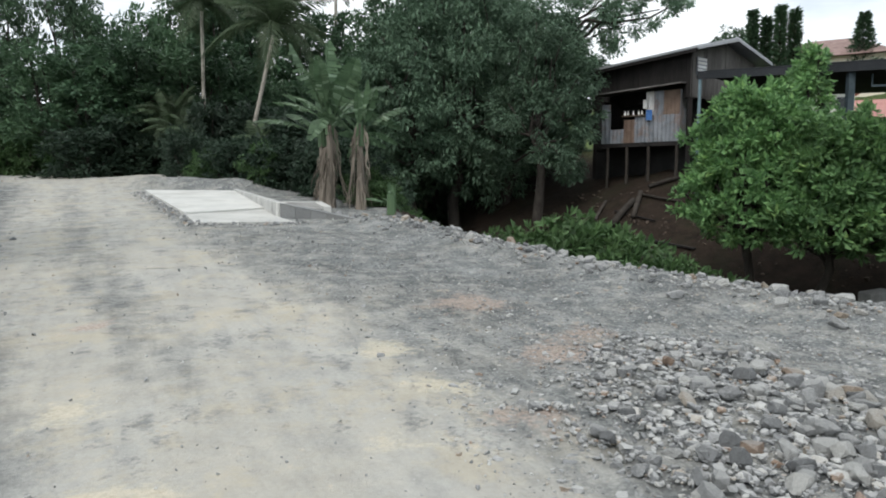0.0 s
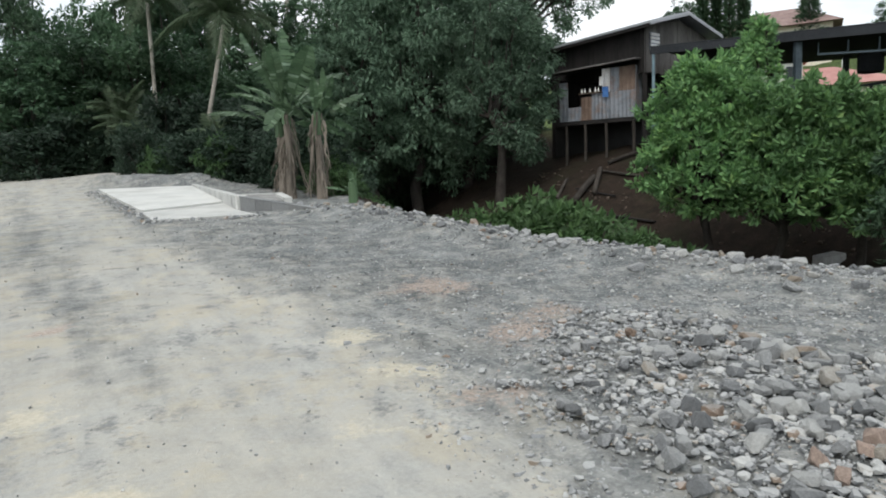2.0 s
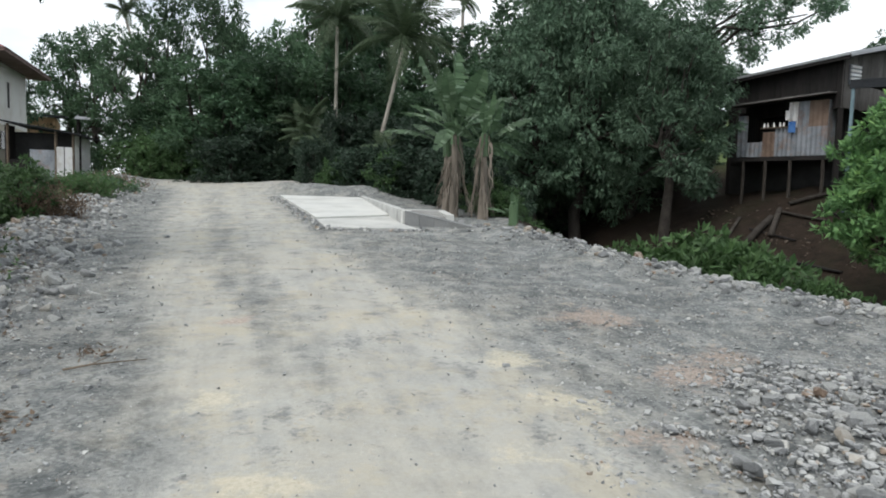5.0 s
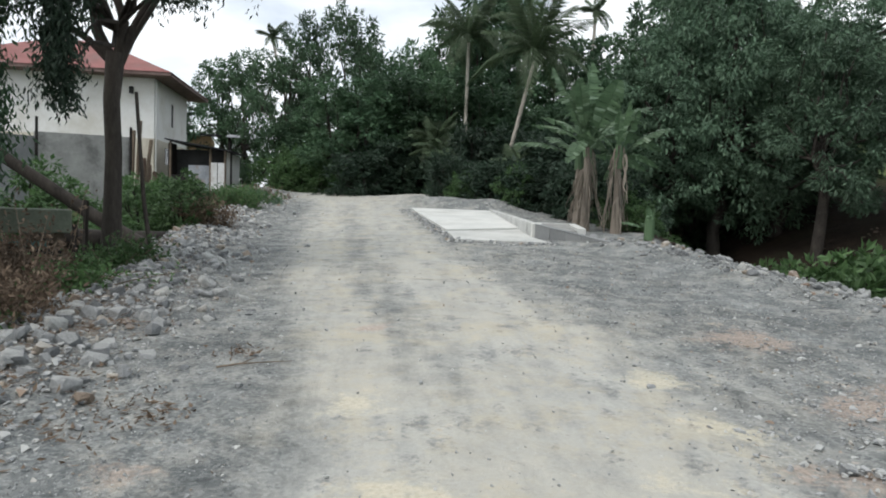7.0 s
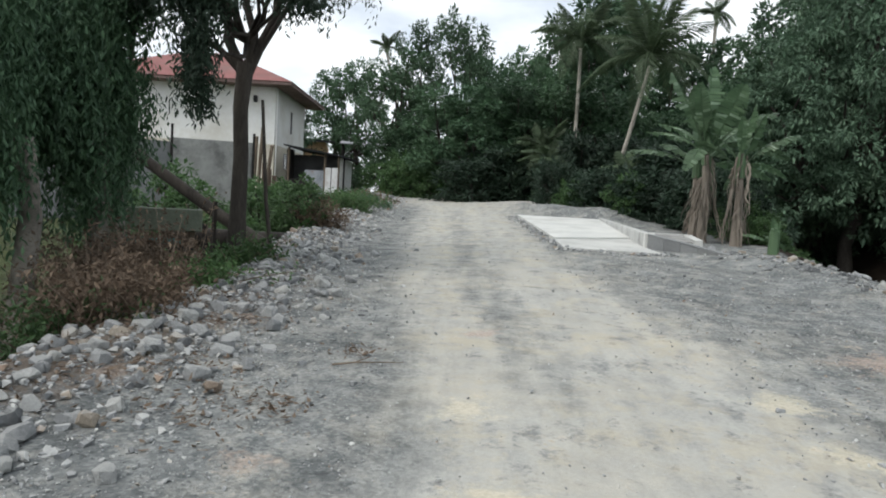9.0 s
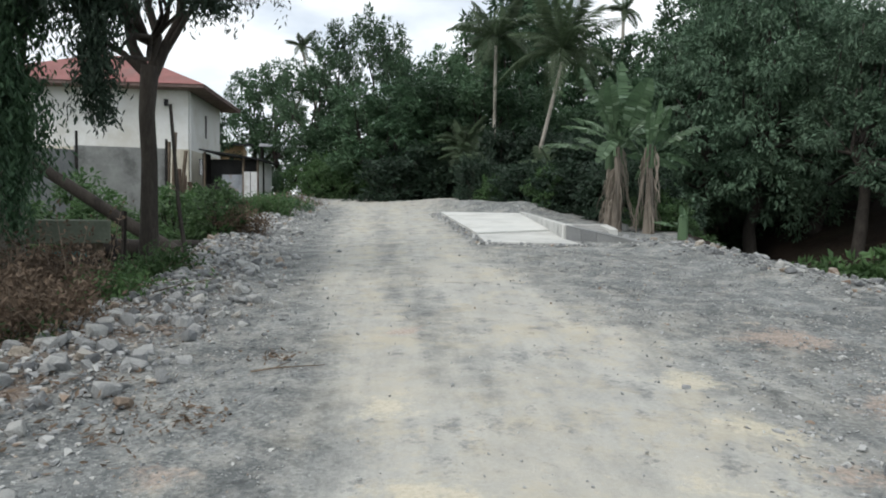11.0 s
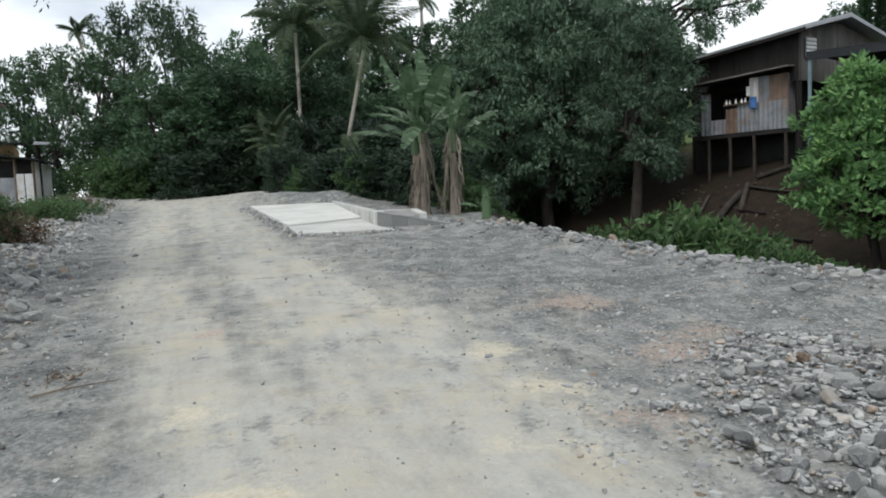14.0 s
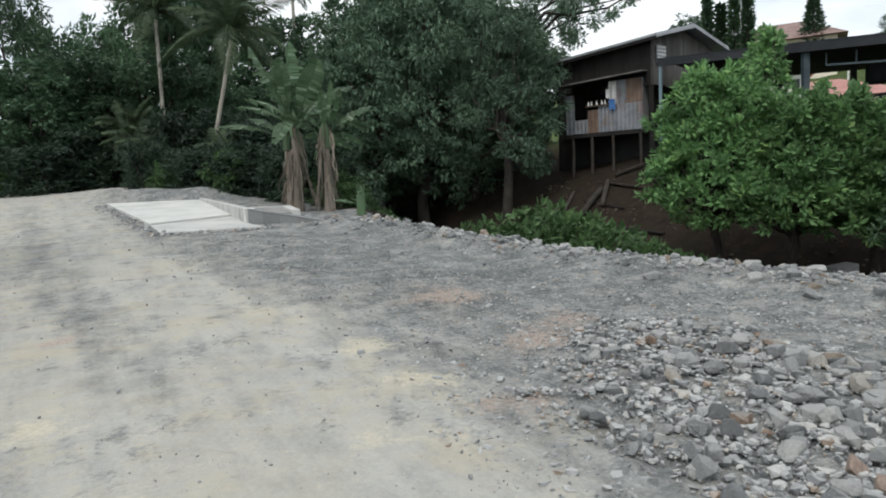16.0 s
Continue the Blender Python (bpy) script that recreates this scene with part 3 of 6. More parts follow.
        part("block", Quads().slab([u, e, e + o, u + o], 0.5, [h0, h1, h1, h0]), MAT_BLOCK, wing)
    part("coping", Quads().slab([a - o * 0.06, b - o * 0.06, b + o * 1.06, a + o * 1.06], [za + 0.004, zb + 0.004, zb + 0.004, za + 0.004], [za + 0.022, zb + 0.022, zb + 0.022, za + 0.022]), MAT_BLOCK, wing)


concrete_works()

# ---- trees ----


def leaf_quads(centres, ways, sides, length, width, fold=0.25):
    """Pointed leaves: four corners each."""
    up = np.cross(ways, sides)
    L, W = length[:, None], width[:, None]
    base, tip = centres, centres + ways * L
    mid = centres + ways * L * 0.45
    v = np.stack([base, mid + sides * W / 2 + up * W * fold, tip, mid - sides * W / 2 + up * W * fold], 1).reshape(-1, 3)
    return v, np.arange(len(v)).reshape(-1, 4)


def unit(v):
    return v / (np.linalg.norm(v, axis=-1, keepdims=True) + 1e-9)


def crown_leaves(g, blobs, count, size, droop=0.3, slim=0.45, sprays=13, lean=0.8, tight=1.0):
    """Leaves in sprays on the outside of a set of clumps (x, y, z, radius, flatness), with gaps between."""
    blobs = np.array(blobs, float)
    sub = []
    for x, y, z, r, flat in blobs:
        for o in unit(g.normal(size=(sprays, 3))):
            s = r * g.uniform(0.55, 1.02)
            sub.append((x + o[0] * s, y + o[1] * s, z + o[2] * s * flat, r * g.uniform(0.2, 0.42) * tight, *o))
    sub = np.array(sub)
    share = sub[:, 3] ** 1.6
    pick = g.choice(len(sub), count, p=share / share.sum())
    out = unit(g.normal(size=(count, 3)))
    rad = sub[pick, 3] * g.random(count) ** 0.45
    c = sub[pick, :3] + out * rad[:, None] * np.array((1.0, 1.0, 0.75))
    way = unit(out * lean + sub[pick, 4:] * 0.5 + g.normal(size=(count, 3)) * 0.5 + np.array((0, 0, -droop)))
    side = unit(np.cross(way, unit(out * 0.5 + np.array((0, 0, 0.9)) + g.normal(size=(count, 3)) * 0.45)))
    length = size * g.uniform(0.6, 1.35, count)
    return leaf_quads(c, way, side, length, length * slim * g.uniform(0.75, 1.25, count))


def limb(g, a, b, sag=0.15, n=5):
    a, b = np.array(a, float), np.array(b, float)
    pts = [a + (b - a) * s for s in np.linspace(0, 1, n)]
    wob = np.linalg.norm(b - a) * sag
    return [p + g.normal(size=3) * wob * math.sin(math.pi * s) * 0.35 for p, s in zip(pts, np.linspace(0, 1, n))]


def broad_tree(name, seed, height, radius, base, blobs, leaves, size, leaf_mat, label, bark=None, trunk_r=0.22, droop=0.3, slim=0.45, low=0.35, flat=0.8, category="tree", sprays=13, extra=(), tight=1.0):
    """A broad-leaved tree at the origin: tapered trunk, limbs to every clump, and a crown of leaves."""
    g = np.random.default_rng(seed)
    t = thing(name, label, category)
    q = Quads()
    fork = np.array((g.normal() * 0.2, g.normal() * 0.2, height * base))
    q.tube(limb(g, (0, 0, -0.6), fork, 0.08, 6), np.linspace(trunk_r * 1.35, trunk_r * 0.8, 6), 9)
    cl = []
    for i in range(blobs):
        th = i * 2.399 + g.uniform(-0.3, 0.3)
        hz = low + (1 - low) * ((i + 0.5) / blobs)
        spread = radius * math.sin(math.pi * min(max(0.12 + 0.83 * hz, 0), 1)) ** 0.7 * g.uniform(0.35, 0.74)
        r = radius * g.uniform(0.28, 0.46)
        c = np.array((math.cos(th) * spread, math.sin(th) * spread, hz * height - r * 0.6))
        cl.append((*c, r, flat))
        q.tube(limb(g, fork - (0, 0, height * base * 0.25 * g.random()), c, 0.2, 5), np.linspace(trunk_r * 0.45, 0.025, 5), 6, False)
    for c in extra:
        cl.append((*c, flat))
        q.tube(limb(g, fork + (0, 0, height * 0.15), c[:3], 0.12, 6), np.linspace(trunk_r * 0.5, 0.02, 6), 6, False)
    part("trunk", q, bark or MAT_BARK, t, smooth=True)
    v, f = crown_leaves(g, cl, leaves, size, droop, slim, sprays, tight=tight)
    part("crown", mesh_of("crown", v, f, leaf_mat), None, t)
    return t


def put(proto, x, y, turn=0.0, size=1.0, tall=None, sink=0.1, label="", name=""):
    ob = copy_thing(proto, place_at(x, y, gh(x, y) - sink, turn, size, tall))
    if label:
        tagged(ob, label)
    return ob


def drop_proto(ob):
    for o in (*ob.children_recursive, ob):
        bpy.data.objects.remove(o, do_unlink=True)


proto_a = broad_tree("tree", 11, 10, 3.6, 0.34, 17, 9600, 0.30, MAT_LEAF_DEEP, "tall dark green broad-leaved tree in a dense thicket", low=0.14)
proto_b = broad_tree("tree", 12, 10, 3.2, 0.4, 15, 8600, 0.29, MAT_LEAF_MID, "tall mid-green tree with an uneven crown", low=0.18, slim=0.38)
proto_c = broad_tree("tree", 13, 10, 3.0, 0.5, 12, 6000, 0.28, MAT_LEAF_DEEP, "thin-crowned tall tree with sky showing through", low=0.3, slim=0.4)
proto_s = broad_tree("shrub", 14, 2.4, 1.5, 0.15, 10, 2300, 0.18, MAT_LEAF_VINE, "leafy green shrub among vines", trunk_r=0.05, low=0.1, category="shrub")
proto_d = broad_tree("shrub", 15, 3.0, 1.7, 0.15, 10, 2500, 0.22, MAT_LEAF_SHADE, "green undergrowth shrub below the trees, darkened for shade", trunk_r=0.06, low=0.08, category="shrub")

WOOD = [  # az, range, top, spread
    (47.5, 47, 9.0, 0.9, "c"), (44.0, 54, 12.4, 0.95, "c"), (41.6, 52, 12.4, 0.95, "b"), (38.8, 38, 10.4, 0.8, "b"), (36.9, 40, 12.7, 0.75, "c"), (33.7, 37, 12.6, 0.75, "b"),
    (31.6, 38, 10.6, 0.7, "c"), (29.2, 36, 9.8, 0.75, "a"), (27.0, 37, 11.4, 0.8, "b"), (24.0, 38, 13.6, 1.1, "a"), (21.5, 40, 14.6, 1.1, "a"), (18.8, 42, 15.0, 1.1, "b"),
    (15.5, 40, 12.4, 0.9, "a"), (12.6, 42, 12.0, 0.9, "a"), (9.5, 38, 12.0, 1.0, "b"), (6.5, 36, 13.6, 1.1, "a"), (3.0, 37, 14.0, 1.2, "a"), (-0.5, 36, 13.0, 1.1, "b"),
    (-4.0, 36, 10.5, 1.0, "a"), (-7.5, 38, 9.0, 0.9, "b"), (51.5, 50, 10.6, 1.1, "b"), (55.5, 52, 10.0, 1.1, "a"), (60, 50, 9.5, 1.1, "b"), (65, 48, 9.5, 1.1, "a"),
]
PROTO = {"a": proto_a, "b": proto_b, "c": proto_c}
for k, (az, r, top, w, kind) in enumerate(WOOD):
    x, y = polar(az, r)
    put(PROTO[kind], x, y, k * 77, w, (top - gh(x, y)) / 10)
# nearer, lower trees that close the foot of the wood
LOWER = [(36.6, 36, 6.6, 0.75, "a"), (34.5, 32, 7.4, 0.8, "b"), (31.5, 31, 7.6, 0.8, "a"), (28.5, 31, 7.8, 0.8, "a"), (25.5, 31, 8.0, 0.8, "b"), (22.2, 31, 7.8, 0.8, "a"), (18.5, 31, 6.6, 0.8, "b"), (15.2, 30, 6.8, 0.8, "a"), (12.0, 28, 7.4, 0.75, "a"), (8.6, 27, 7.6, 0.75, "b"), (5.0, 29, 6.0, 0.8, "a"), (0.5, 30, 6.0, 0.8, "a"), (-3.5, 30, 6.0, 0.8, "b")]
for k, (az, r, top, w, kind) in enumerate(LOWER):
    x, y = polar(az, r)
    put(PROTO[kind], x, y, k * 51 + 20, w, (top - gh(x, y)) / 10)
for k in range(62):
    az = 39.5 - k * 0.72 + RNG.uniform(-0.5, 0.5)
    r = (31.0 if az > 33 else 28.5 if az > 25 else 25.5 if az > 17 else 21.0) + RNG.uniform(-0.6, 3.0)
    if -7 < az < 8.5:
        continue
    x, y = polar(az, r)
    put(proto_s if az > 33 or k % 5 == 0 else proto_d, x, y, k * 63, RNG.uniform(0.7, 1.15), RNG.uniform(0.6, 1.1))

# the big soft-leaved tree over the gully
big = broad_tree("broad_tree", 21, 10.5, 3.9, 0.36, 32, 38000, 0.18, MAT_LEAF_SOFT, "large spreading green tree over the dark gully", trunk_r=0.2, low=0.24, slim=0.36, droop=0.5, sprays=16)
x, y = polar(3.0, 26.0)
big.matrix_basis = place_at(x, y, gh(x, y) - 0.2, 40, 1.0, (12.5 - gh(x, y)) / 10.5)
side_tree = broad_tree("broad_tree", 22, 8.0, 2.35, 0.42, 22, 19000, 0.17, MAT_LEAF_SOFT, "grey-green drooping tree leaning over the gully", trunk_r=0.15, low=0.3, slim=0.34, droop=0.6, sprays=15)
x, y = polar(-4.4, 23.5)
side_tree.matrix_basis = place_at(x, y, gh(x, y) - 0.2, 10, 1.0, (8.2 - gh(x, y)) / 8.0)
x, y = polar(7.0, 25.5)
put(side_tree, x, y, 120, 1.2, (8.6 - gh(x, y)) / 8.0)
x, y = polar(-1.5, 27.0)
base = gh(x, y) - 0.2
over = broad_tree("broad_tree", 23, 9.0 - base, 2.4, 0.5, 14, 27000, 0.165, MAT_LEAF_SOFT, "tall tree with a limb reaching out over the hut", trunk_r=0.2, low=0.45, slim=0.36, droop=0.5, extra=((3.0, -0.6, 7.0 - base, 1.3), (4.2, -1.0, 7.7 - base, 1.1), (5.4, -1.4, 8.1 - base, 0.85), (2.2, -0.4, 6.0 - base, 1.2), (1.6, -0.3, 8.2 - base, 1.4), (3.4, -0.8, 8.7 - base, 1.2), (2.0, -0.6, 4.9 - base, 0.9), (6.2, -1.7, 8.4 - base, 0.75), (4.2, -0.9, 9.1 - base, 1.0), (5.2, -1.2, 9.3 - base, 0.85)))
over.matrix_basis = place_at(x, y, base, 0)

# bright bush on the bank, and a darker one beside it
for az, r, seed, tall, wide in ((-20.9, 15.7, 31, 3.85, 1.62), (-27.2, 15.4, 35, 3.2, 1.65), (-31.8, 15.8, 36, 2.75, 1.35)):
    x, y = polar(az, r)
    base = gh(x, y) - 0.1
    bush = broad_tree("bush", seed, tall - base, wide, 0.4, 44, 19000, 0.15, MAT_LEAF_BRIGHT, "bright green bushy tree with large leaf clusters on the bank", trunk_r=0.09, low=0.5, slim=0.5, droop=-0.1, flat=0.85, sprays=15, tight=0.62)
    bush.matrix_basis = place_at(x, y, base, 0)
x, y = polar(-36.8, 14.0)
base = gh(x, y) - 0.1
bush2 = broad_tree("bush", 32, 2.45 - base, 1.25, 0.45, 24, 11000, 0.14, MAT_LEAF_MID, "dark green small tree on the bare bank", trunk_r=0.05, low=0.55, slim=0.4, category="bush", sprays=14, tight=0.7)
bush2.matrix_basis = place_at(x, y, base, 0)
for k in range(44):
    az = 11.0 - k * 0.72
    r = 15.6 - k * 0.085 + RNG.uniform(-0.7, 0.9)
    x, y = polar(az, r)
    top = np.interp(az, (-21, -18, -14, -10, -7.5, -5, -3, 2, 6, 11), (-0.15, -0.05, 0.25, 0.65, 0.95, 0.7, 0.5, 0.45, 0.5, 0.6)) + RNG.uniform(-0.15, 0.35)
    s = (top - gh(x, y)) / 2.4
    put(proto_s, x, y, k * 40, max(s, 0.3) * RNG.uniform(0.75, 1.0), max(s, 0.25), 0.0, "low green creeping shrub in the gully")
for az, r, top, w in ((-24.6, 18.2, 5.0, 0.8), (-23.2, 18.6, 4.6, 0.6)):
    x, y = polar(az, r)
    t = broad_tree("small_tree", 33 + int(top), top - gh(x, y), w, 0.6, 12, 5000, 0.13, MAT_LEAF_BRIGHT, "small leafy tree growing up past the carport roof", trunk_r=0.05, low=0.55)
    t.matrix_basis = place_at(x, y, gh(x, y), 0)
for k in range(30):
    az, r = RNG.uniform(10, 26), 0.0
    r = 12.9 + (az - 8) * 0.52 + RNG.uniform(0.9, 3.4)
    x, y = polar(az, r)
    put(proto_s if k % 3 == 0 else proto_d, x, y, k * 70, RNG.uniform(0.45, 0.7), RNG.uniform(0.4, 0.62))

# ---- palms and bananas ----


def frond_mesh(seed, length, droop, leaflet, mat):
    g = np.random.default_rng(seed)
    s = np.linspace(0, 1, 76)
    rach = np.stack([s * length * (1 - 0.18 * s * droop), 0 * s, length * (0.35 * s - droop * s * s)], 1)
    q = Quads().tube(rach[::5], np.linspace(0.03, 0.006, len(rach[::5])), 5, False)
    c, w, sd = [], [], []
    for sgn in (-1, 1):
        for i in range(5, 76):
            tan = unit((rach[min(i + 1, 75)] - rach[i - 1])[None])[0]
            c.append(rach[i])
            w.append(tan * 0.55 + np.array((0, sgn * 1.0, -0.4 - 0.6 * g.random())))
            sd.append(tan)
    c, w, sd = np.array(c), unit(np.array(w)), unit(np.array(sd))
    ln = leaflet * np.tile(np.sin(np.linspace(0.5, 2.9, 71)), 2) * g.uniform(0.8, 1.15, 142)
    v, f = leaf_quads(c, w, sd, ln, np.full(142, 0.042))
    q.add(v, f)
    return q.mesh("frond", mat)


def palm(name, base, top, r0, r1, fronds, length, leaflet, seed, label, mat):
    g = np.random.default_rng(seed)
    t = thing(name, label, "palm tree")
    base, top = np.array(base, float), np.array(top, float)
    s = np.linspace(0, 1, 14)[:, None]
    bow = np.sin(s * np.pi) * np.array((0.12, 0, 0)) * np.linalg.norm(top - base) * 0.04
    part("trunk", Quads().tube(base + (top - base) * s + bow, np.linspace(r0, r1, 14), 9), MAT_PALEBARK, t, smooth=True)
    part("crownshaft", Quads().tube([top - (0, 0, 0.1), top + (0, 0, 0.25), top + (0, 0, 0.55)], (r1 * 1.5, r1 * 1.7, 0.03), 8), mat, t)
    kinds = [frond_mesh(seed * 10 + i, length, dr, leaflet, mat) for i, dr in enumerate((0.35, 0.6, 0.95))]
    for i in range(fronds):
        ob = new("frond", kinds[i % 3])
        ob.parent = t
        lift = (52, 26, 0)[i % 3] + g.uniform(-12, 12)
        ob.matrix_basis = Matrix.LocRotScale(Vector(top + (0, 0, 0.2)), Euler((radians(g.uniform(-15, 15)), radians(-lift), radians(i * 137.5 + g.uniform(-12, 12)))), Vector([g.uniform(0.85, 1.1)] * 3))
    return t


palm("coconut_palm", (-8.85, 22.13, 0.3), (-7.4, 22.55, 6.72), 0.085, 0.06, 20, 2.5, 0.68, 41, "leaning coconut palm with a pale slender trunk", MAT_PALM)
palm("coconut_palm", (-10.95, 24.75, 0.5), (-10.88, 24.75, 8.1), 0.08, 0.06, 15, 2.2, 0.65, 42, "upright coconut palm with a thin pale trunk", MAT_PALM)
palm("areca_palm", (-10.5, 43.8, 2), (-10.23, 43.82, 14.2), 0.14, 0.1, 12, 1.5, 0.4, 43, "tall slim palm standing out above the trees", MAT_PALM)
palm("areca_palm", (-25.6, 34.2, 2.0), (-30.1, 36.2, 12.1), 0.12, 0.08, 11, 1.5, 0.38, 44, "tall leaning slim palm against the sky", MAT_PALM)

for x, y, h, s in ((-11.9, 24.6, 1.6, 1.5), (-12.6, 25.4, 2.2, 1.6), (-10.9, 23.6, 1.2, 1.3), (-13.4, 26.0, 1.6, 1.5), (-7.6, 21.6, 1.0, 1.2)):
    palm("feather_palm", (x, y, gh(x, y) - 0.2), (x + 0.1, y, gh(x, y) + h), 0.06, 0.05, 12, s, 0.45, int(100 * -x), "low clumping feather palm below the trees", MAT_PALM)


def banana_blade(seed, length, width, mat, droop, ragged=0.35):
    """A banana leaf: midrib, and a blade split across into strips."""
    g = np.random.default_rng(seed)
    n = 26
    s = np.linspace(0, 1, n + 1)
    line = np.stack([length * s * (1 - 0.25 * droop * s), 0 * s, length * (0.25 * s - droop * s ** 2.2)], 1)
    q = Quads()
    stalk = 8
    for i in range(stalk, n):
        for sgn in (-1, 1):
            w0, w1 = (width / 2 * math.sin(math.pi * min(max((k - stalk + 0.6) / (n - stalk + 0.9), 0), 1)) ** 0.55 for k in (i, i + 1))
            gap = 0.12 if g.random() < ragged else 0.0
            dip = -0.18 - g.random() * 0.22 - (0.35 * g.random() if gap else 0)
            a, b = line[i] + (line[i + 1] - line[i]) * gap, line[i + 1]
            q.add([a, b, b + (0.05, sgn * w1, w1 * dip), a + (0.05 + gap * 0.1, sgn * w0, w0 * dip)], [(0, 1, 2, 3)])
    q.tube(line[::2], np.linspace(0.045, 0.01, len(line[::2])), 6, False)
    return q.mesh("leaf", mat)


def tatter(seed):
    """A bunch of dead hanging leaf ribbons."""
    g = np.random.default_rng(seed)
    q = Quads()
    for _ in range(5):
        n, ln, w = 8, g.uniform(0.5, 1.6), g.uniform(0.012, 0.036)
        th, tw = g.uniform(-0.9, 0.9), g.uniform(0, 6.28)
        pts = []
        for i in range(n + 1):
            s = i / n
            r = 0.085 * math.sin(min(s * 2.6, 1.57)) + 0.03 * math.sin(s * 9 + tw)
            pts.append((r * math.cos(th) + 0.03 * g.normal() * s, r * math.sin(th) + 0.03 * g.normal() * s, 0.12 * math.sin(s * 2.2) - ln * s))
        v = []
        for i, p in enumerate(pts):
            a = tw + 2.2 * i / n
            wd = w * (1 - 0.6 * i / n) * g.uniform(0.6, 1.4)
            v += [(p[0] + wd * math.cos(a), p[1] + wd * math.sin(a), p[2]), (p[0] - wd * math.cos(a), p[1] - wd * math.sin(a), p[2])]
        q.add(v, [(2 * i, 2 * i + 1, 2 * i + 3, 2 * i + 2) for i in range(n)])
    return q.mesh("dry_leaf", MAT_BANANADRY)


def banana(name, spots, seed, label):
    g = np.random.default_rng(seed)
    t = thing(name, label, "banana plant")
    green = [banana_blade(seed + i, 3.0, wd, MAT_BANANA, dr, rg) for i, (dr, rg, wd) in enumerate(((0.1, 0.5, 0.95), (0.42, 0.7, 0.75), (0.8, 0.8, 0.62), (0.28, 0.9, 0.5)))]
    dry = [tatter(seed + 20 + i) for i in range(6)]
    for x, y, h, leaves, skirt, size in spots:
        z = gh(x, y) - 0.2
        part("stem", Quads().tube([(x, y, z), (x + 0.03, y, z + h * 0.5), (x, y, z + h)], (0.11, 0.09, 0.06), 10), MAT_BANANADRY, t, smooth=True)
        part("bud", Quads().tube([(x, y, z + h - 0.15), (x, y, z + h + 0.25), (x, y, z + h + 0.45)], (0.1, 0.09, 0.02), 8), MAT_BANANA, t)
        for i in range(leaves):
            ob = new("leaf", green[(0, 1, 3, 2, 1, 0, 2)[i % 7]])
            ob.parent = t
            lift = (76, 44, 60, 26, 30, 52, 8)[i % 7] + g.uniform(-8, 8)
            ob.matrix_basis = Matrix.LocRotScale((x, y, z + h), Euler((radians(g.uniform(-40, 40)), radians(-lift), radians(i * 137.5 + g.uniform(-20, 20)))), Vector((1, g.uniform(0.8, 1.1), 1)) * size * g.uniform(0.75, 1.05))
        for i in range(skirt):
            ob = new("dry_leaf", dry[i % 6])
            ob.parent = t
            th = i * 2.4 + g.uniform(-0.4, 0.4)
            ob.matrix_basis = Matrix.LocRotScale((x + 0.07 * math.cos(th), y + 0.07 * math.sin(th), z + h * g.uniform(0.5, 1.2)), Euler((g.normal() * 0.09, -abs(g.normal()) * 0.12, th)), Vector((0.85, 0.7, 1.0)) * g.uniform(0.7, 1.25))
    return t


banana("banana_plant", [(-3.53, 14.4, 1.95, 13, 15, 0.64), (-3.8, 14.8, 1.7, 7, 4, 0.58)], 51, "tall banana clump with torn leaves and dead hanging skirts")
banana("banana_plant", [(-2.83, 14.2, 1.7, 9, 10, 0.48)], 61, "smaller banana plant wrapped in dead brown leaves")
banana("banana_plant", [(-2.0, 13.3, 0.35, 5, 0, 0.2)], 71, "young green banana shoot at the gravel edge")

# ---- white house, shed and yard ----


def frame_at(o, u):
    """Plan axes: origin, along u, and across to the left of u."""
    o, u = np.array(o, float), np.array(u, float) / np.linalg.norm(u)
    return lambda a, b: o + a * u + b * np.array((-u[1], u[0]))


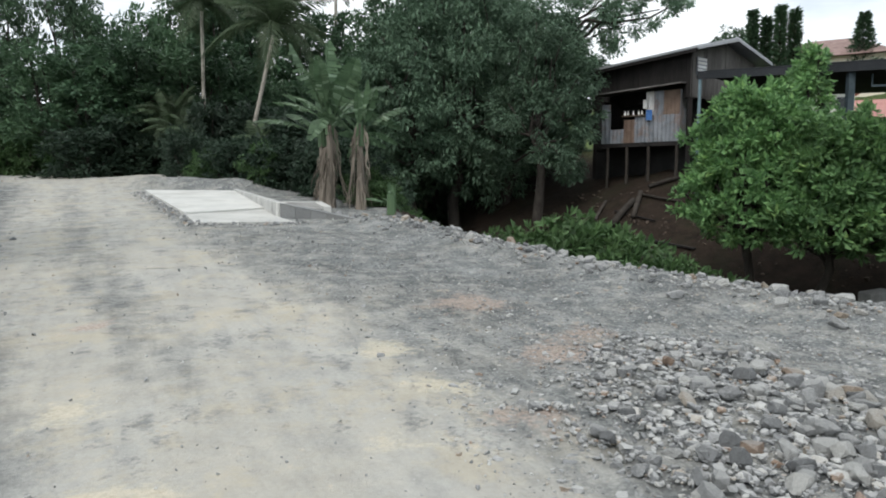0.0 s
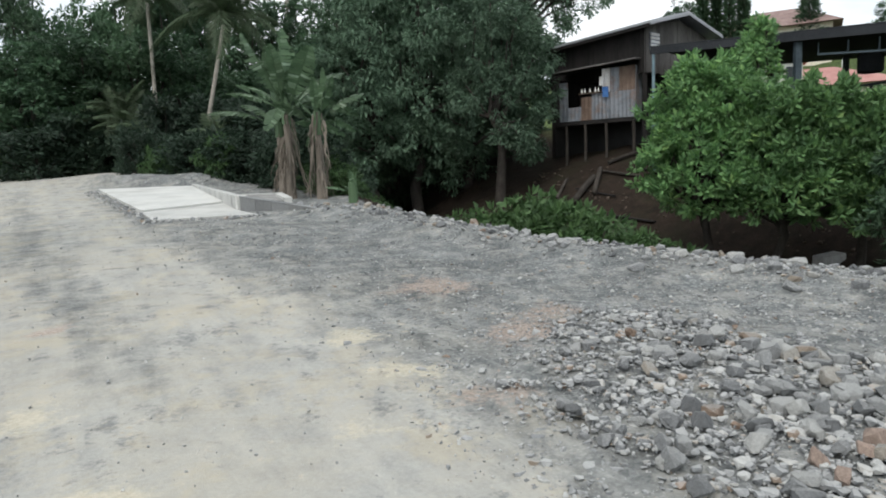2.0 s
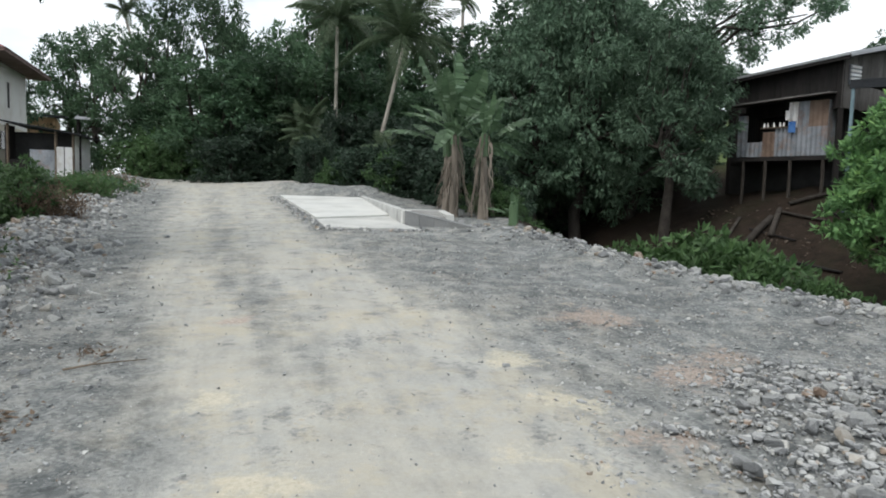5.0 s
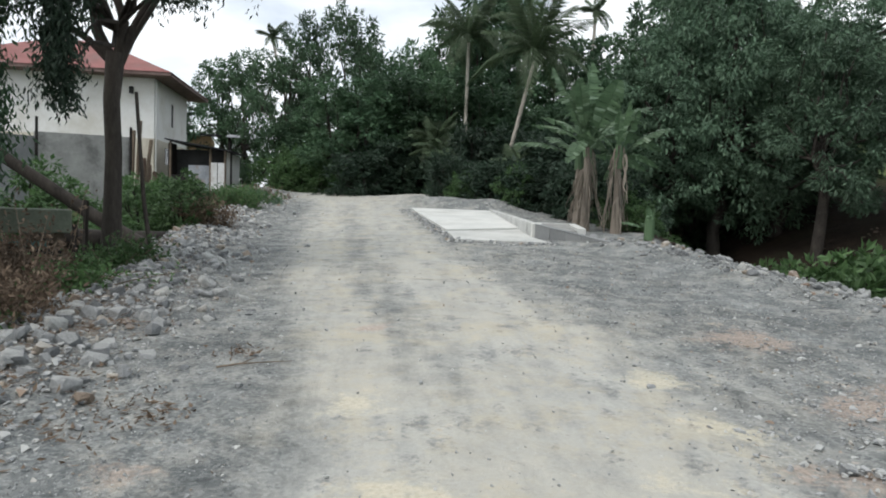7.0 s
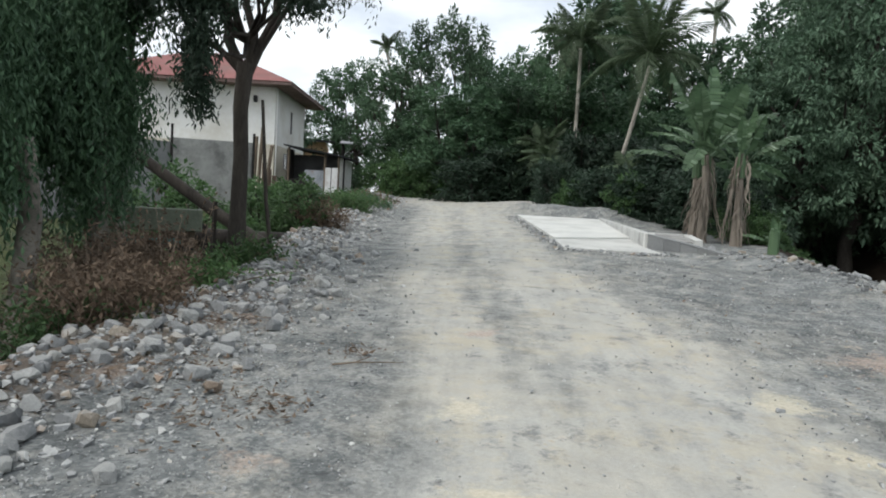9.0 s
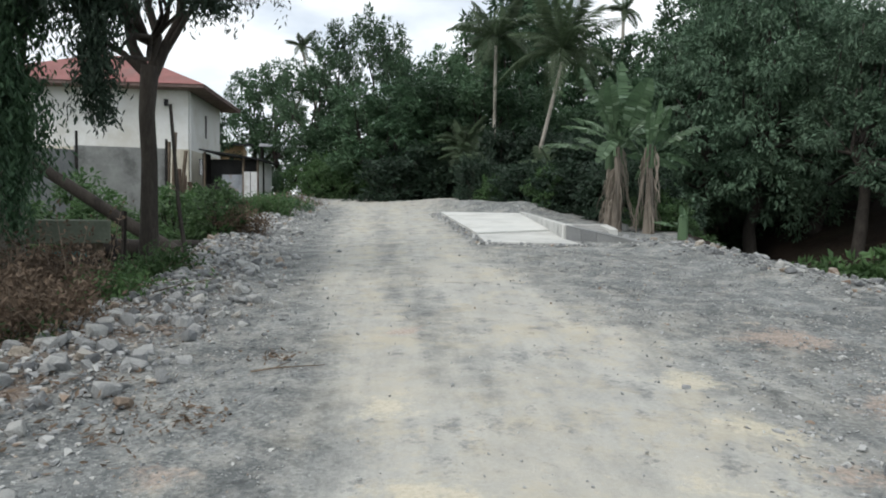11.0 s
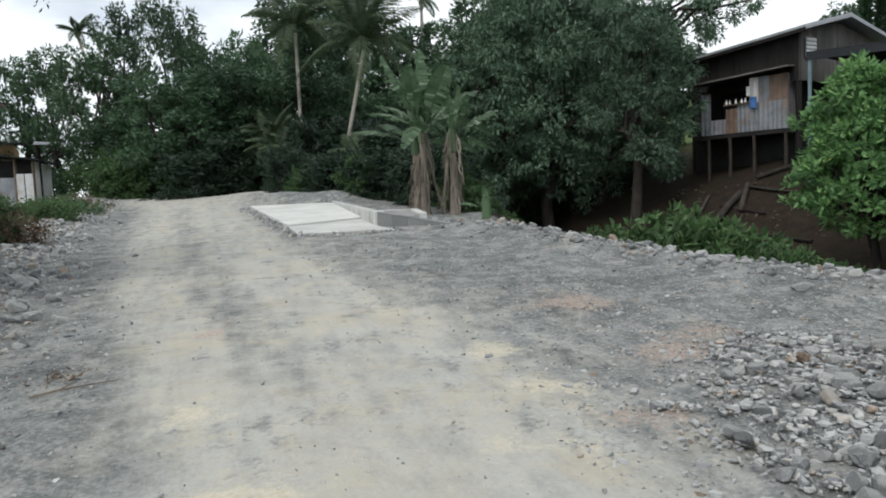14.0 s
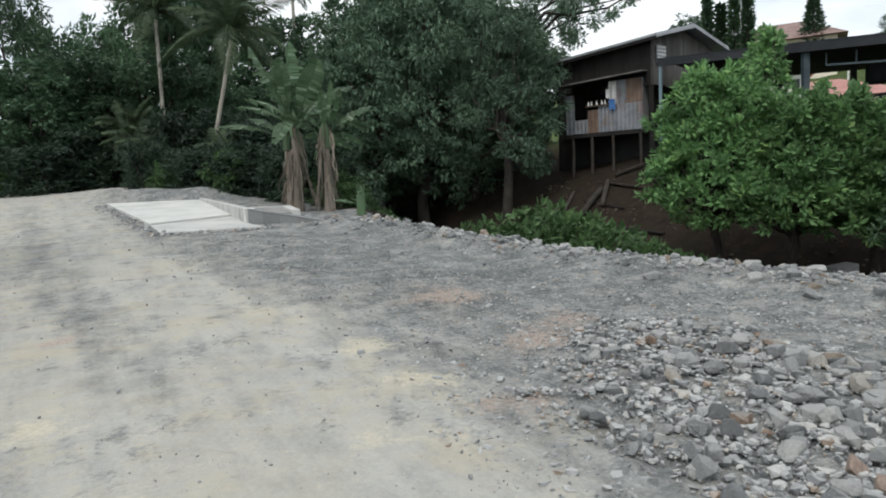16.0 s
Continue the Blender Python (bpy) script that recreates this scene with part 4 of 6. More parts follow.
def white_house():
    h = thing("white_house", "two-storey white rendered house with a red hipped roof", "house")
    P = frame_at((-25.6, 22.5), (-0.837, -0.547))  # along the yard side; across is away from the road, negative

    def Q(a, b):
        return P(a, -b)
    W, D, z0, zm, z1 = 9.0, 6.3, 1.2, 4.1, 7.0
    t = 0.2
    for a, b, c, d in ((0, W, 0, t), (0, W, D - t, D), (W - t, W, t, D - t)):
        part("wall", Quads().slab([Q(a, c), Q(b, c), Q(b, d), Q(a, d)], zm, z1), MAT_WALL, h)
    q = Quads()
    # side with the slot window
    for lo, hi, zl, zh in ((t, 3.0, zm, z1), (3.35, D - t, zm, z1), (3.0, 3.35, zm, 4.95), (3.0, 3.35, 6.1, z1)):
        q.slab([Q(0, lo), Q(t, lo), Q(t, hi), Q(0, hi)], zl, zh)
    part("wall", q, MAT_WALL, h)
    q = Quads().slab([Q(0.003, 0.003), Q(W, 0.003), Q(W, D), Q(0.003, D)], z0, zm - 0.003)
    part("ground_storey", q, MAT_CREAM, h, "cream painted lower wall")
    win = part("window", Quads().slab([Q(-0.015, 3.0), Q(0.02, 3.0), Q(0.02, 3.35), Q(-0.015, 3.35)], 4.95, 6.1), MAT_DARKGAP, h, "narrow dark slot window")
    q = Quads()
    for lo, hi, zl, zh in ((2.96, 3.0, 4.91, 6.14), (3.35, 3.39, 4.91, 6.14), (3.0, 3.35, 4.91, 4.95), (3.0, 3.35, 6.1, 6.14)):
        q.slab([Q(-0.02, lo), Q(0.1, lo), Q(0.1, hi), Q(-0.02, hi)], zl, zh)
    part("window_frame", q, MAT_WALL, win)
    win = part("window", Quads().slab([Q(-0.03, 1.9), Q(-0.004, 1.9), Q(-0.004, 2.5), Q(-0.03, 2.5)], 3.0, 3.8), MAT_GLASS, h, "small dark lower window")
    # hipped roof with deep eaves
    e, zr, zt = 0.95, 6.85, 9.0
    c = [Q(-e, -e), Q(W + e, -e), Q(W + e, D + e), Q(-e, D + e)]
    r1, r2 = Q(D / 2 + 0.2, D / 2), Q(W - D / 2 - 0.2, D / 2)
    v = [(*k, zr) for k in c] + [(*k, zr + 0.14) for k in c] + [(*r1, zt), (*r2, zt)]
    q = Quads().add(v, [(3, 2, 1, 0), (0, 1, 5, 4), (1, 2, 6, 5), (2, 3, 7, 6), (3, 0, 4, 7)])
    part("eaves_board", q, MAT_FASCIA, h, "weathered brown eaves boards")
    v = [(*k, zr + 0.145) for k in [Q(-e - .06, -e - .06), Q(W + e + .06, -e - .06), Q(W + e + .06, D + e + .06), Q(-e - .06, D + e + .06)]] + [(*r1, zt), (*r2, zt)]
    me = bpy.data.meshes.new("roof")
    me.from_pydata([tuple(map(float, k)) for k in v], [], [(0, 1, 5, 4), (2, 3, 4, 5), (1, 2, 5), (3, 0, 4)])
    me.materials.append(MAT_REDROOF)
    part("roof", me, None, h)
    for i in range(14):
        a = -0.7 + i * 0.78
        part("roof_rib", Quads().bar((*Q(a, -e), zr + 0.16), (*Q(min(max(a, D / 2 + 0.2), W - D / 2 - 0.2) * 0.85 + a * 0.15, D / 2 * 0.8), zt - 0.42), 0.05, 0.03), MAT_REDROOF, h)
    part("balcony", Quads().slab([Q(0.2, D), Q(2.0, D), Q(2.0, D + 1.0), Q(0.2, D + 1.0)], 3.9, 5.0), MAT_WALL, h, "white solid balcony parapet")
    part("downpipe", Quads().tube([(*Q(-0.05, 0.15), z0), (*Q(-0.05, 0.15), 6.8)], 0.04, 8), MAT_WALL, h)
    part("wall_lamp", Quads().slab([Q(0.9, -0.2), Q(1.05, -0.2), Q(1.05, 0), Q(0.9, 0)], 6.1, 6.4), MAT_DARKGAP, h, "small dark wall lamp")


white_house()


def corrugated(q, a, b, z0, z1, step=0.09, deep=0.02):
    """A corrugated upright sheet from a to b in plan."""
    a, b = np.array(a, float), np.array(b, float)
    n = max(2, int(np.linalg.norm(b - a) / step))
    d = (b - a) / np.linalg.norm(b - a)
    o = np.array((-d[1], d[0]))
    pts = [a + (b - a) * i / n + o * deep * (i % 2) for i in range(n + 1)]
    v = [w for p in pts for w in ((*p, z0), (*p, z1), (*(p - o * 0.008), z1), (*(p - o * 0.008), z0))]
    f = []
    for i in range(n):
        s, e = 4 * i, 4 * i + 4
        f += [(s + k, s + (k + 1) % 4, e + (k + 1) % 4, e + k) for k in range(4)]
    return q.add(v, f + [(3, 2, 1, 0), (4 * n, 4 * n + 1, 4 * n + 2, 4 * n + 3)])


def shed():
    s = thing("shed", "lean-to shed of white metal sheets with a dark roof", "shed")
    P = frame_at((-22.7, 24.07), (-0.91, -0.41))

    def Q(a, b):
        return P(a, -b)
    # first sheet gets a whiter colour in place of sky light on this side
    part("side_sheet", corrugated(Quads(), Q(0, 0.02), Q(0, 0.62), 1.5, 3.62), MAT_WALL, s, "grimy sheet coloured paler for the sky light")
    part("side_sheet", corrugated(Quads(), Q(0, 0.7), Q(0, 2.0), 1.7, 3.56), MAT_SHEET, s)
    part("post", Quads().bar((*Q(0, 0.66), 1.6), (*Q(0, 0.66), 3.62), 0.1, 0.1), MAT_DARKWOOD, s)
    for a in (0.03, 0.72, 2.6):
        part("post", Quads().bar((*Q(a, 0), 1.6), (*Q(a, 0), 3.75 + a * 0.1), 0.08, 0.08), MAT_WOOD, s)
    for a, b in ((0.06, 0.36), (0.40, 0.70)):
        part("gate_sheet", corrugated(Quads(), Q(a, -0.03), Q(b, -0.03), 1.55, 3.1, 0.12, 0.01), MAT_SHEET, s, "clean white gate sheet")
    part("low_wall", corrugated(Quads(), Q(0.76, 0), Q(1.75, 0), 1.3, 2.95, 0.12, 0.012), MAT_ZINC, s, "dull grey sheet below the opening")
    # dark sheet added where the opening is only in shade
    part("low_wall", Quads().slab([Q(1.78, 0), Q(2.7, 0), Q(2.7, 0.1), Q(1.78, 0.1)], 1.3, 2.5), MAT_DARKWOOD, s, "dark sheet filling the shaded lower opening")
    # near-black sheet behind the opening stands in for the shed's inner shade
    part("back_wall", Quads().slab([Q(0.1, 0.75), Q(2.7, 0.75), Q(2.7, 0.85), Q(0.1, 0.85)], 1.4, 3.72), MAT_DARKGAP, s)
    part("end_wall", Quads().slab([Q(2.62, 0), Q(2.72, 0), Q(2.72, 0.75), Q(2.62, 0.75)], 1.4, 3.95), MAT_DARKWOOD, s)
    v = Quads().slab([Q(-0.35, -0.35), Q(2.75, -0.35), Q(2.75, 2.2), Q(-0.35, 2.2)], [3.62, 4.08, 4.0, 3.55], [3.68, 4.14, 4.06, 3.61])
    part("roof", v, MAT_DARKROOF, s)


shed()


def yard_wall():
    w = thing("yard_wall", "rough grey concrete block yard wall", "wall")
    a, b = np.array((-22.2, 14.6)), np.array((-21.45, 17.75))
    d = (b - a) / np.linalg.norm(b - a)
    o = np.array((-d[1], d[0])) * 0.15
    part("wall_body", Quads().slab([a, b, b + o, a + o], 0.6, [3.46, 3.6, 3.6, 3.46]), MAT_CONC, w)
    a2 = a - d * 5
    part("wall_body", Quads().slab([a2, a - d * 0.02, a - d * 0.02 + o, a2 + o], 0.4, 3.3), MAT_BLOCK, w)
    for k in (0.0, 3.2):
        p = a + d * k - o * 0.6
        part("steel_stake", Quads().tube([(*p, 0.6), (*p, 3.95)], 0.05, 6), MAT_DARKWOOD, w, "dark upright stake")


yard_wall()

# posts and boards standing between wall and house
stakes = thing("stakes", "a few old dark timber stakes by the yard wall", "stakes")
for x, y, h, lean in ((-21.75, 18.05, 3.9, 0.05), (-21.8, 18.3, 4.3, 0.1), (-21.65, 18.5, 3.6, 0.2), (-21.6, 17.8, 3.2, -0.05)):
    part("stake", Quads().bar((x, y, 1.0), (x + lean, y + lean, h), 0.12, 0.08), MAT_WOOD, stakes)
board = thing("board_stack", "upright weathered boards leaning by the yard wall", "boards")
for k in range(3):
    part("board", Quads().slab([(-21.75 + k * 0.08, 18.5 + k * 0.2), (-21.7 + k * 0.08, 18.68 + k * 0.2), (-21.75 + k * 0.08, 18.7 + k * 0.2), (-21.8 + k * 0.08, 18.52 + k * 0.2)], 1.0, 2.9 - 0.25 * k), MAT_RUST, board)

peach = thing("peach_house", "peach-walled house half hidden behind the trees", "house")
P = frame_at((-32.9, 33.6), (-0.75, -0.66))
part("wall", Quads().slab([P(0, 0), P(7, 0), P(7, -5), P(0, -5)], 1.5, 5.5), MAT_PEACH, peach)
part("roof", Quads().slab([P(-0.5, 0.6), P(7.5, 0.6), P(7.5, -5.5), P(-0.5, -5.5)], [5.5, 5.5, 6.0, 6.0], [5.6, 5.6, 6.1, 6.1]), MAT_DARKROOF, peach)
part("window", Quads().slab([P(1.5, 0.02), P(2.7, 0.02), P(2.7, 0.003), P(1.5, 0.003)], 4.0, 5.2), MAT_GLASS, peach)
tin = thing("tin_shelter", "tin-roofed open shelter under the trees", "shelter")
P = frame_at((-29.5, 36.5), (-0.75, -0.66))
part("roof", Quads().slab([P(0, 0), P(3.5, 0), P(3.5, -3), P(0, -3)], [5.5, 5.5, 5.9, 5.9], [5.56, 5.56, 5.96, 5.96]), MAT_TINROOF, tin)
for a, b in ((0.2, -0.2), (3.3, -0.2), (0.2, -2.8), (3.3, -2.8)):
    part("post", Quads().bar((*P(a, b), 1.2), (*P(a, b), 5.55), 0.12, 0.12), MAT_DARKWOOD, tin)

# ---- yard trees, brush and lumber beside the road ----


def hanging_leaves(g, strands, length, size):
    """Leaves along drooping twigs."""
    c, w, sd = [], [], []
    for x, y, z in strands:
        n = int(g.uniform(0.5, 1.2) * length / 0.03)
        dx, dy = g.normal(size=2) * 0.06
        for i in range(n):
            s = i / n
            c.append((x + dx * s * 2 + g.normal() * 0.05, y + dy * s * 2 + g.normal() * 0.05, z - s * length))
            w.append((g.normal() * 0.5, g.normal() * 0.5, -0.9))
            sd.append(g.normal(size=3))
    c, w = np.array(c), unit(np.array(w))
    sd = unit(np.cross(w, unit(np.array(sd))))
    ln = size * g.uniform(0.7, 1.3, len(c))
    return leaf_quads(c, w, sd, ln, ln * 0.3)


def road_tree():
    g = np.random.default_rng(81)
    t = thing("roadside_tree", "slender roadside tree with a dark trunk and hanging leaves", "tree")
    x, y = -8.24, 6.39
    z = gh(x, y) - 0.1
    q = Quads()
    q.tube([(x - 0.02, y, z - 0.3), (x - 0.02, y, z + 0.15), (x, y, z + 0.9), (x + 0.02, y, z + 1.7), (x - 0.03, y, z + 2.4), (x + 0.02, y + 0.02, z + 3.05)], (0.21, 0.15, 0.12, 0.108, 0.108, 0.125), 12)
    fork = np.array((x + 0.02, y + 0.02, z + 2.95))
    tips = [(x + 0.35, y + 0.5, 5.6), (x - 0.75, y - 0.35, 5.6), (x - 0.1, y + 0.2, 6.2), (x + 0.9, y + 1.0, 5.3), (x - 1.5, y - 1.0, 5.2)]
    for i, e in enumerate(tips):
        q.tube(limb(g, fork - (0, 0, 0.1), e, 0.12, 6), np.linspace((0.09, 0.085, 0.07, 0.045, 0.05)[i], 0.03, 6), 8, False)
    clumps = [(*e, 0.24) for e in tips]
    for az, r, z1, w in ((58.6, 8.6, 4.5, 0.25), (57.1, 8.7, 4.5, 0.22), (55.9, 8.6, 4.35, 0.2), (55.8, 8.5, 3.75, 0.08), (56.0, 8.5, 3.3, 0.06), (55.9, 8.5, 2.95, 0.05), (55.6, 8.7, 4.2, 0.15), (49.9, 8.8, 4.75, 0.15), (48.8, 8.7, 4.45, 0.13), (47.8, 8.7, 4.35, 0.12), (49.2, 8.9, 5.0, 0.25), (51.6, 9.0, 5.3, 0.25), (57.6, 9.2, 5.1, 0.35), (60.1, 9.0, 4.7, 0.3), (54.6, 9.3, 5.3, 0.3)):
        c = (*polar(az, r), z1)
        q.tube(limb(g, fork + (0, 0, 0.4), c, 0.12, 5), np.linspace(0.035, 0.012, 5), 6, False)
        clumps.append((*c, w))
    part("trunk", q, MAT_BARK, t, smooth=True)
    strands = [(x + g.normal() * w, y + g.normal() * w, z + g.normal() * w) for x, y, z, w in clumps for _ in range(int(40 + 420 * w))]
    v, f = hanging_leaves(g, strands, 0.6, 0.085)
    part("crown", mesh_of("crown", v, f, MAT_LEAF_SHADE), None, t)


road_tree()


def weeping_tree(az, r, seed, h, label, low):
    g = np.random.default_rng(seed)
    t = thing("weeping_tree", label, "tree")
    x, y = polar(az, r)
    z = gh(x, y) - 0.1
    q = Quads().tube([(x, y, z - 0.3), (x + 0.05, y, z + 0.5), (x + 0.02, y + 0.1, z + 1.4), (x + 0.1, y, z + h * 0.5)], (0.16, 0.125, 0.11, 0.085), 10)
    tips = [(x - 0.25 + g.normal() * 0.38, y - 0.35 + g.normal() * 0.38, z + h * g.uniform(0.55, 1.0)) for _ in range(9)]
    for e in tips:
        q.tube(limb(g, (x + 0.05, y, z + h * 0.42), e, 0.15, 5), np.linspace(0.06, 0.02, 5), 6, False)
    part("trunk", q, MAT_GREYBARK, t, smooth=True)
    strands = [(e[0] + g.normal() * 0.2, e[1] + g.normal() * 0.2, e[2] + g.normal() * 0.3) for e in tips for _ in range(120)]
    v, f = hanging_leaves(g, strands, low, 0.1)
    part("crown", mesh_of("crown", v, f, MAT_LEAF_DEEP), None, t)


weeping_tree(62.8, 9.0, 91, 4.6, "pale-trunked weeping tree with dense hanging dark foliage", 1.3)
weeping_tree(67.5, 8.2, 92, 4.4, "dark weeping tree crowding the road edge", 1.7)
weeping_tree(61.6, 9.4, 93, 4.8, "weeping tree with a grey forked trunk", 0.9)

pole = thing("leaning_pole", "bare thin pole leaning beside the tree trunk", "pole")
part("shaft", Quads().tube([(-7.85, 6.75, 0.35), (-8.0, 6.7, 1.4), (-8.22, 6.75, 2.9)], (0.034, 0.03, 0.024), 7), MAT_BARK, pole, smooth=True)
pole = thing("fence_post", "short grey timber fence post in the yard", "post")
part("shaft", Quads().bar((-8.75, 6.35, 0.3), (-8.78, 6.4, 1.35), 0.05, 0.05), MAT_BARK, pole)
log = thing("fallen_tree", "dark fallen tree trunk leaning across the yard", "log")
part("log_body", Quads().tube([(-8.6, 7.4, 0.6), (-9.4, 7.0, 1.1), (-10.5, 6.4, 1.9), (-11.3, 5.9, 2.6)], (0.11, 0.10, 0.09, 0.08), 10), MAT_BARK, log, smooth=True)
log = thing("fallen_tree", "thick dark log lying behind the roadside tree", "log")
part("log_body", Quads().tube([(-10.4, 6.6, 0.75), (-9.8, 7.3, 0.7), (-9.1, 8.1, 0.72)], (0.18, 0.17, 0.14), 10), MAT_BARK, log, smooth=True)


def lumber():
    s = thing("lumber_stack", "stack of mossy old boards and blocks in the yard", "lumber")
    P = frame_at((-8.5, 5.95), (-0.55, -0.83))
    z = gh(-9.4, 4.9)
    for k, (a, b, lo, hi, m) in enumerate(((0, 1.3, 0.0, 0.28, MAT_WOOD), (0.05, 1.25, 0.29, 0.5, MAT_WOOD), (0.0, 1.35, 0.51, 0.66, MAT_WOOD), (0.1, 1.3, 0.67, 0.76, MAT_DARKWOOD), (0.0, 1.2, 0.96, 1.26, MAT_GREENBOARD))):
        part("board", Quads().slab([P(a, 0), P(b, 0), P(b, 0.5), P(a, 0.5)], z + lo, z + hi), m, s, bevel=0.012)
    for a in (0.15, 1.05):
        part("prop", Quads().bar((*P(a, 0.25), z + 0.74), (*P(a, 0.25), z + 0.98), 0.1, 0.1), MAT_WOOD, s)
    for a in (-0.06, 0.16):
        part("stake", Quads().bar((*P(a, -0.08), z - 0.2), (*P(a, -0.1), z + 1.05), 0.05, 0.05), MAT_DARKWOOD, s)
    t = thing("tarpaulin", "folded teal tarpaulin lying on the boards", "tarpaulin")
    part("cloth", Quads().slab([P(0.25, -0.06), P(1.2, -0.06), P(1.2, 0.2), P(0.25, 0.2)], z + 0.764, [z + 0.82, z + 0.84, z + 0.88, z + 0.84]), MAT_TARP, t, bevel=0.02)


lumber()


def brush(seed, x, y, w, h, n, label, mat, name="dry_brush", size=0.12):
    g = np.random.default_rng(seed)
    t = thing(name, label, "brush")
    q = Quads()
    c = []
    for _ in range(n):
        px, py = x + g.normal() * w * 0.5, y + g.normal() * w * 0.5
        z0 = gh(px, py)
        top = np.array((px + g.normal() * 0.25, py + g.normal() * 0.25, z0 + h * g.uniform(0.5, 1.1)))
        q.tube([(px, py, z0 - 0.05), ((px + top[0]) / 2 + 0.03, (py + top[1]) / 2, (z0 + top[2]) / 2), top], (0.008, 0.006, 0.003), 4, False)
        for s in g.uniform(0.15, 1.0, 55):
            c.append(np.array((px, py, z0)) + (top - (px, py, z0)) * s + g.normal(size=3) * 0.07)
    part("stem", q, MAT_WOOD, t)
    c = np.array(c)
    way = unit(g.normal(size=c.shape) + np.array((0, 0, -0.5)))
    side = unit(np.cross(way, g.normal(size=c.shape)))
    ln = size * g.uniform(0.6, 1.4, len(c))
    v, f = leaf_quads(c, way, side, ln, ln * 0.4)
    part("foliage", mesh_of("leaves", v, f, mat), None, t)


brush(101, -7.0, 3.8, 0.55, 1.05, 130, "dead brown brush at the edge of the rubble", MAT_DRY, size=0.06)
brush(102, -7.5, 4.2, 0.5, 0.95, 100, "dry brown weeds in front of the lumber", MAT_DRY, size=0.06)
brush(105, -5.7, 3.05, 0.4, 0.5, 90, "dry brown weeds among road rubble", MAT_DRY, size=0.06)
brush(110, -5.9, 2.75, 0.35, 0.35, 70, "low green weeds below the dry brush", MAT_LEAF_VINE, "weeds", 0.06)
brush(103, -7.4, 5.7, 0.35, 0.3, 60, "low green weeds round the tree foot", MAT_LEAF_VINE, "weeds", 0.07)
brush(104, -6.4, 4.4, 0.3, 0.25, 40, "small green weeds in the rubble", MAT_LEAF_VINE, "weeds", 0.06)
brush(106, -10.2, 10.0, 0.4, 0.55, 50, "reddish dry weeds on the road shoulder", MAT_DRY, "weeds", 0.07)
brush(107, -13.4, 14.4, 0.7, 0.55, 60, "dull green weeds on the road shoulder", MAT_LEAF_VINE, "weeds", 0.09)
brush(108, -16.6, 18.4, 0.8, 0.3, 60, "mixed dry weeds before the shed", MAT_DRY, "weeds", 0.1)
brush(109, -15.0, 16.6, 0.8, 0.35, 60, "low dull green weeds on the shoulder", MAT_LEAF_MID, "weeds", 0.1)
for x, y, s, m in ((-11.6, 10.6, 0.5, 0.9), (-12.6, 11.8, 0.6, 0.9), (-14.2, 14.2, 0.6, 0.7), (-15.6, 16.2, 0.4, 0.5), (-13.6, 11.4, 0.75, 0.9), (-11.0, 8.6, 0.5, 0.8), (-13.5, 9.2, 0.7, 0.9), (-16.5, 14.5, 0.8, 0.75), (-18.6, 19.0, 0.35, 0.6), (-17.2, 17.4, 0.35, 0.6), (-10.3, 9.6, 0.5, 1.0), (-10.9, 10.4, 0.42, 1.0), (-11.4, 9.4, 0.62, 1.0), (-14.9, 13.0, 0.55, 1.0), (-10.2, 7.6, 0.4, 0.9), (-12.4, 7.0, 0.7, 0.9), (-16.0, 10.5, 0.9, 0.9)):
    put(proto_s, x, y, x * 50, s, s * m, 0.05, "light green roadside bush in the yard")

# ---- stilt hut across the gully ----


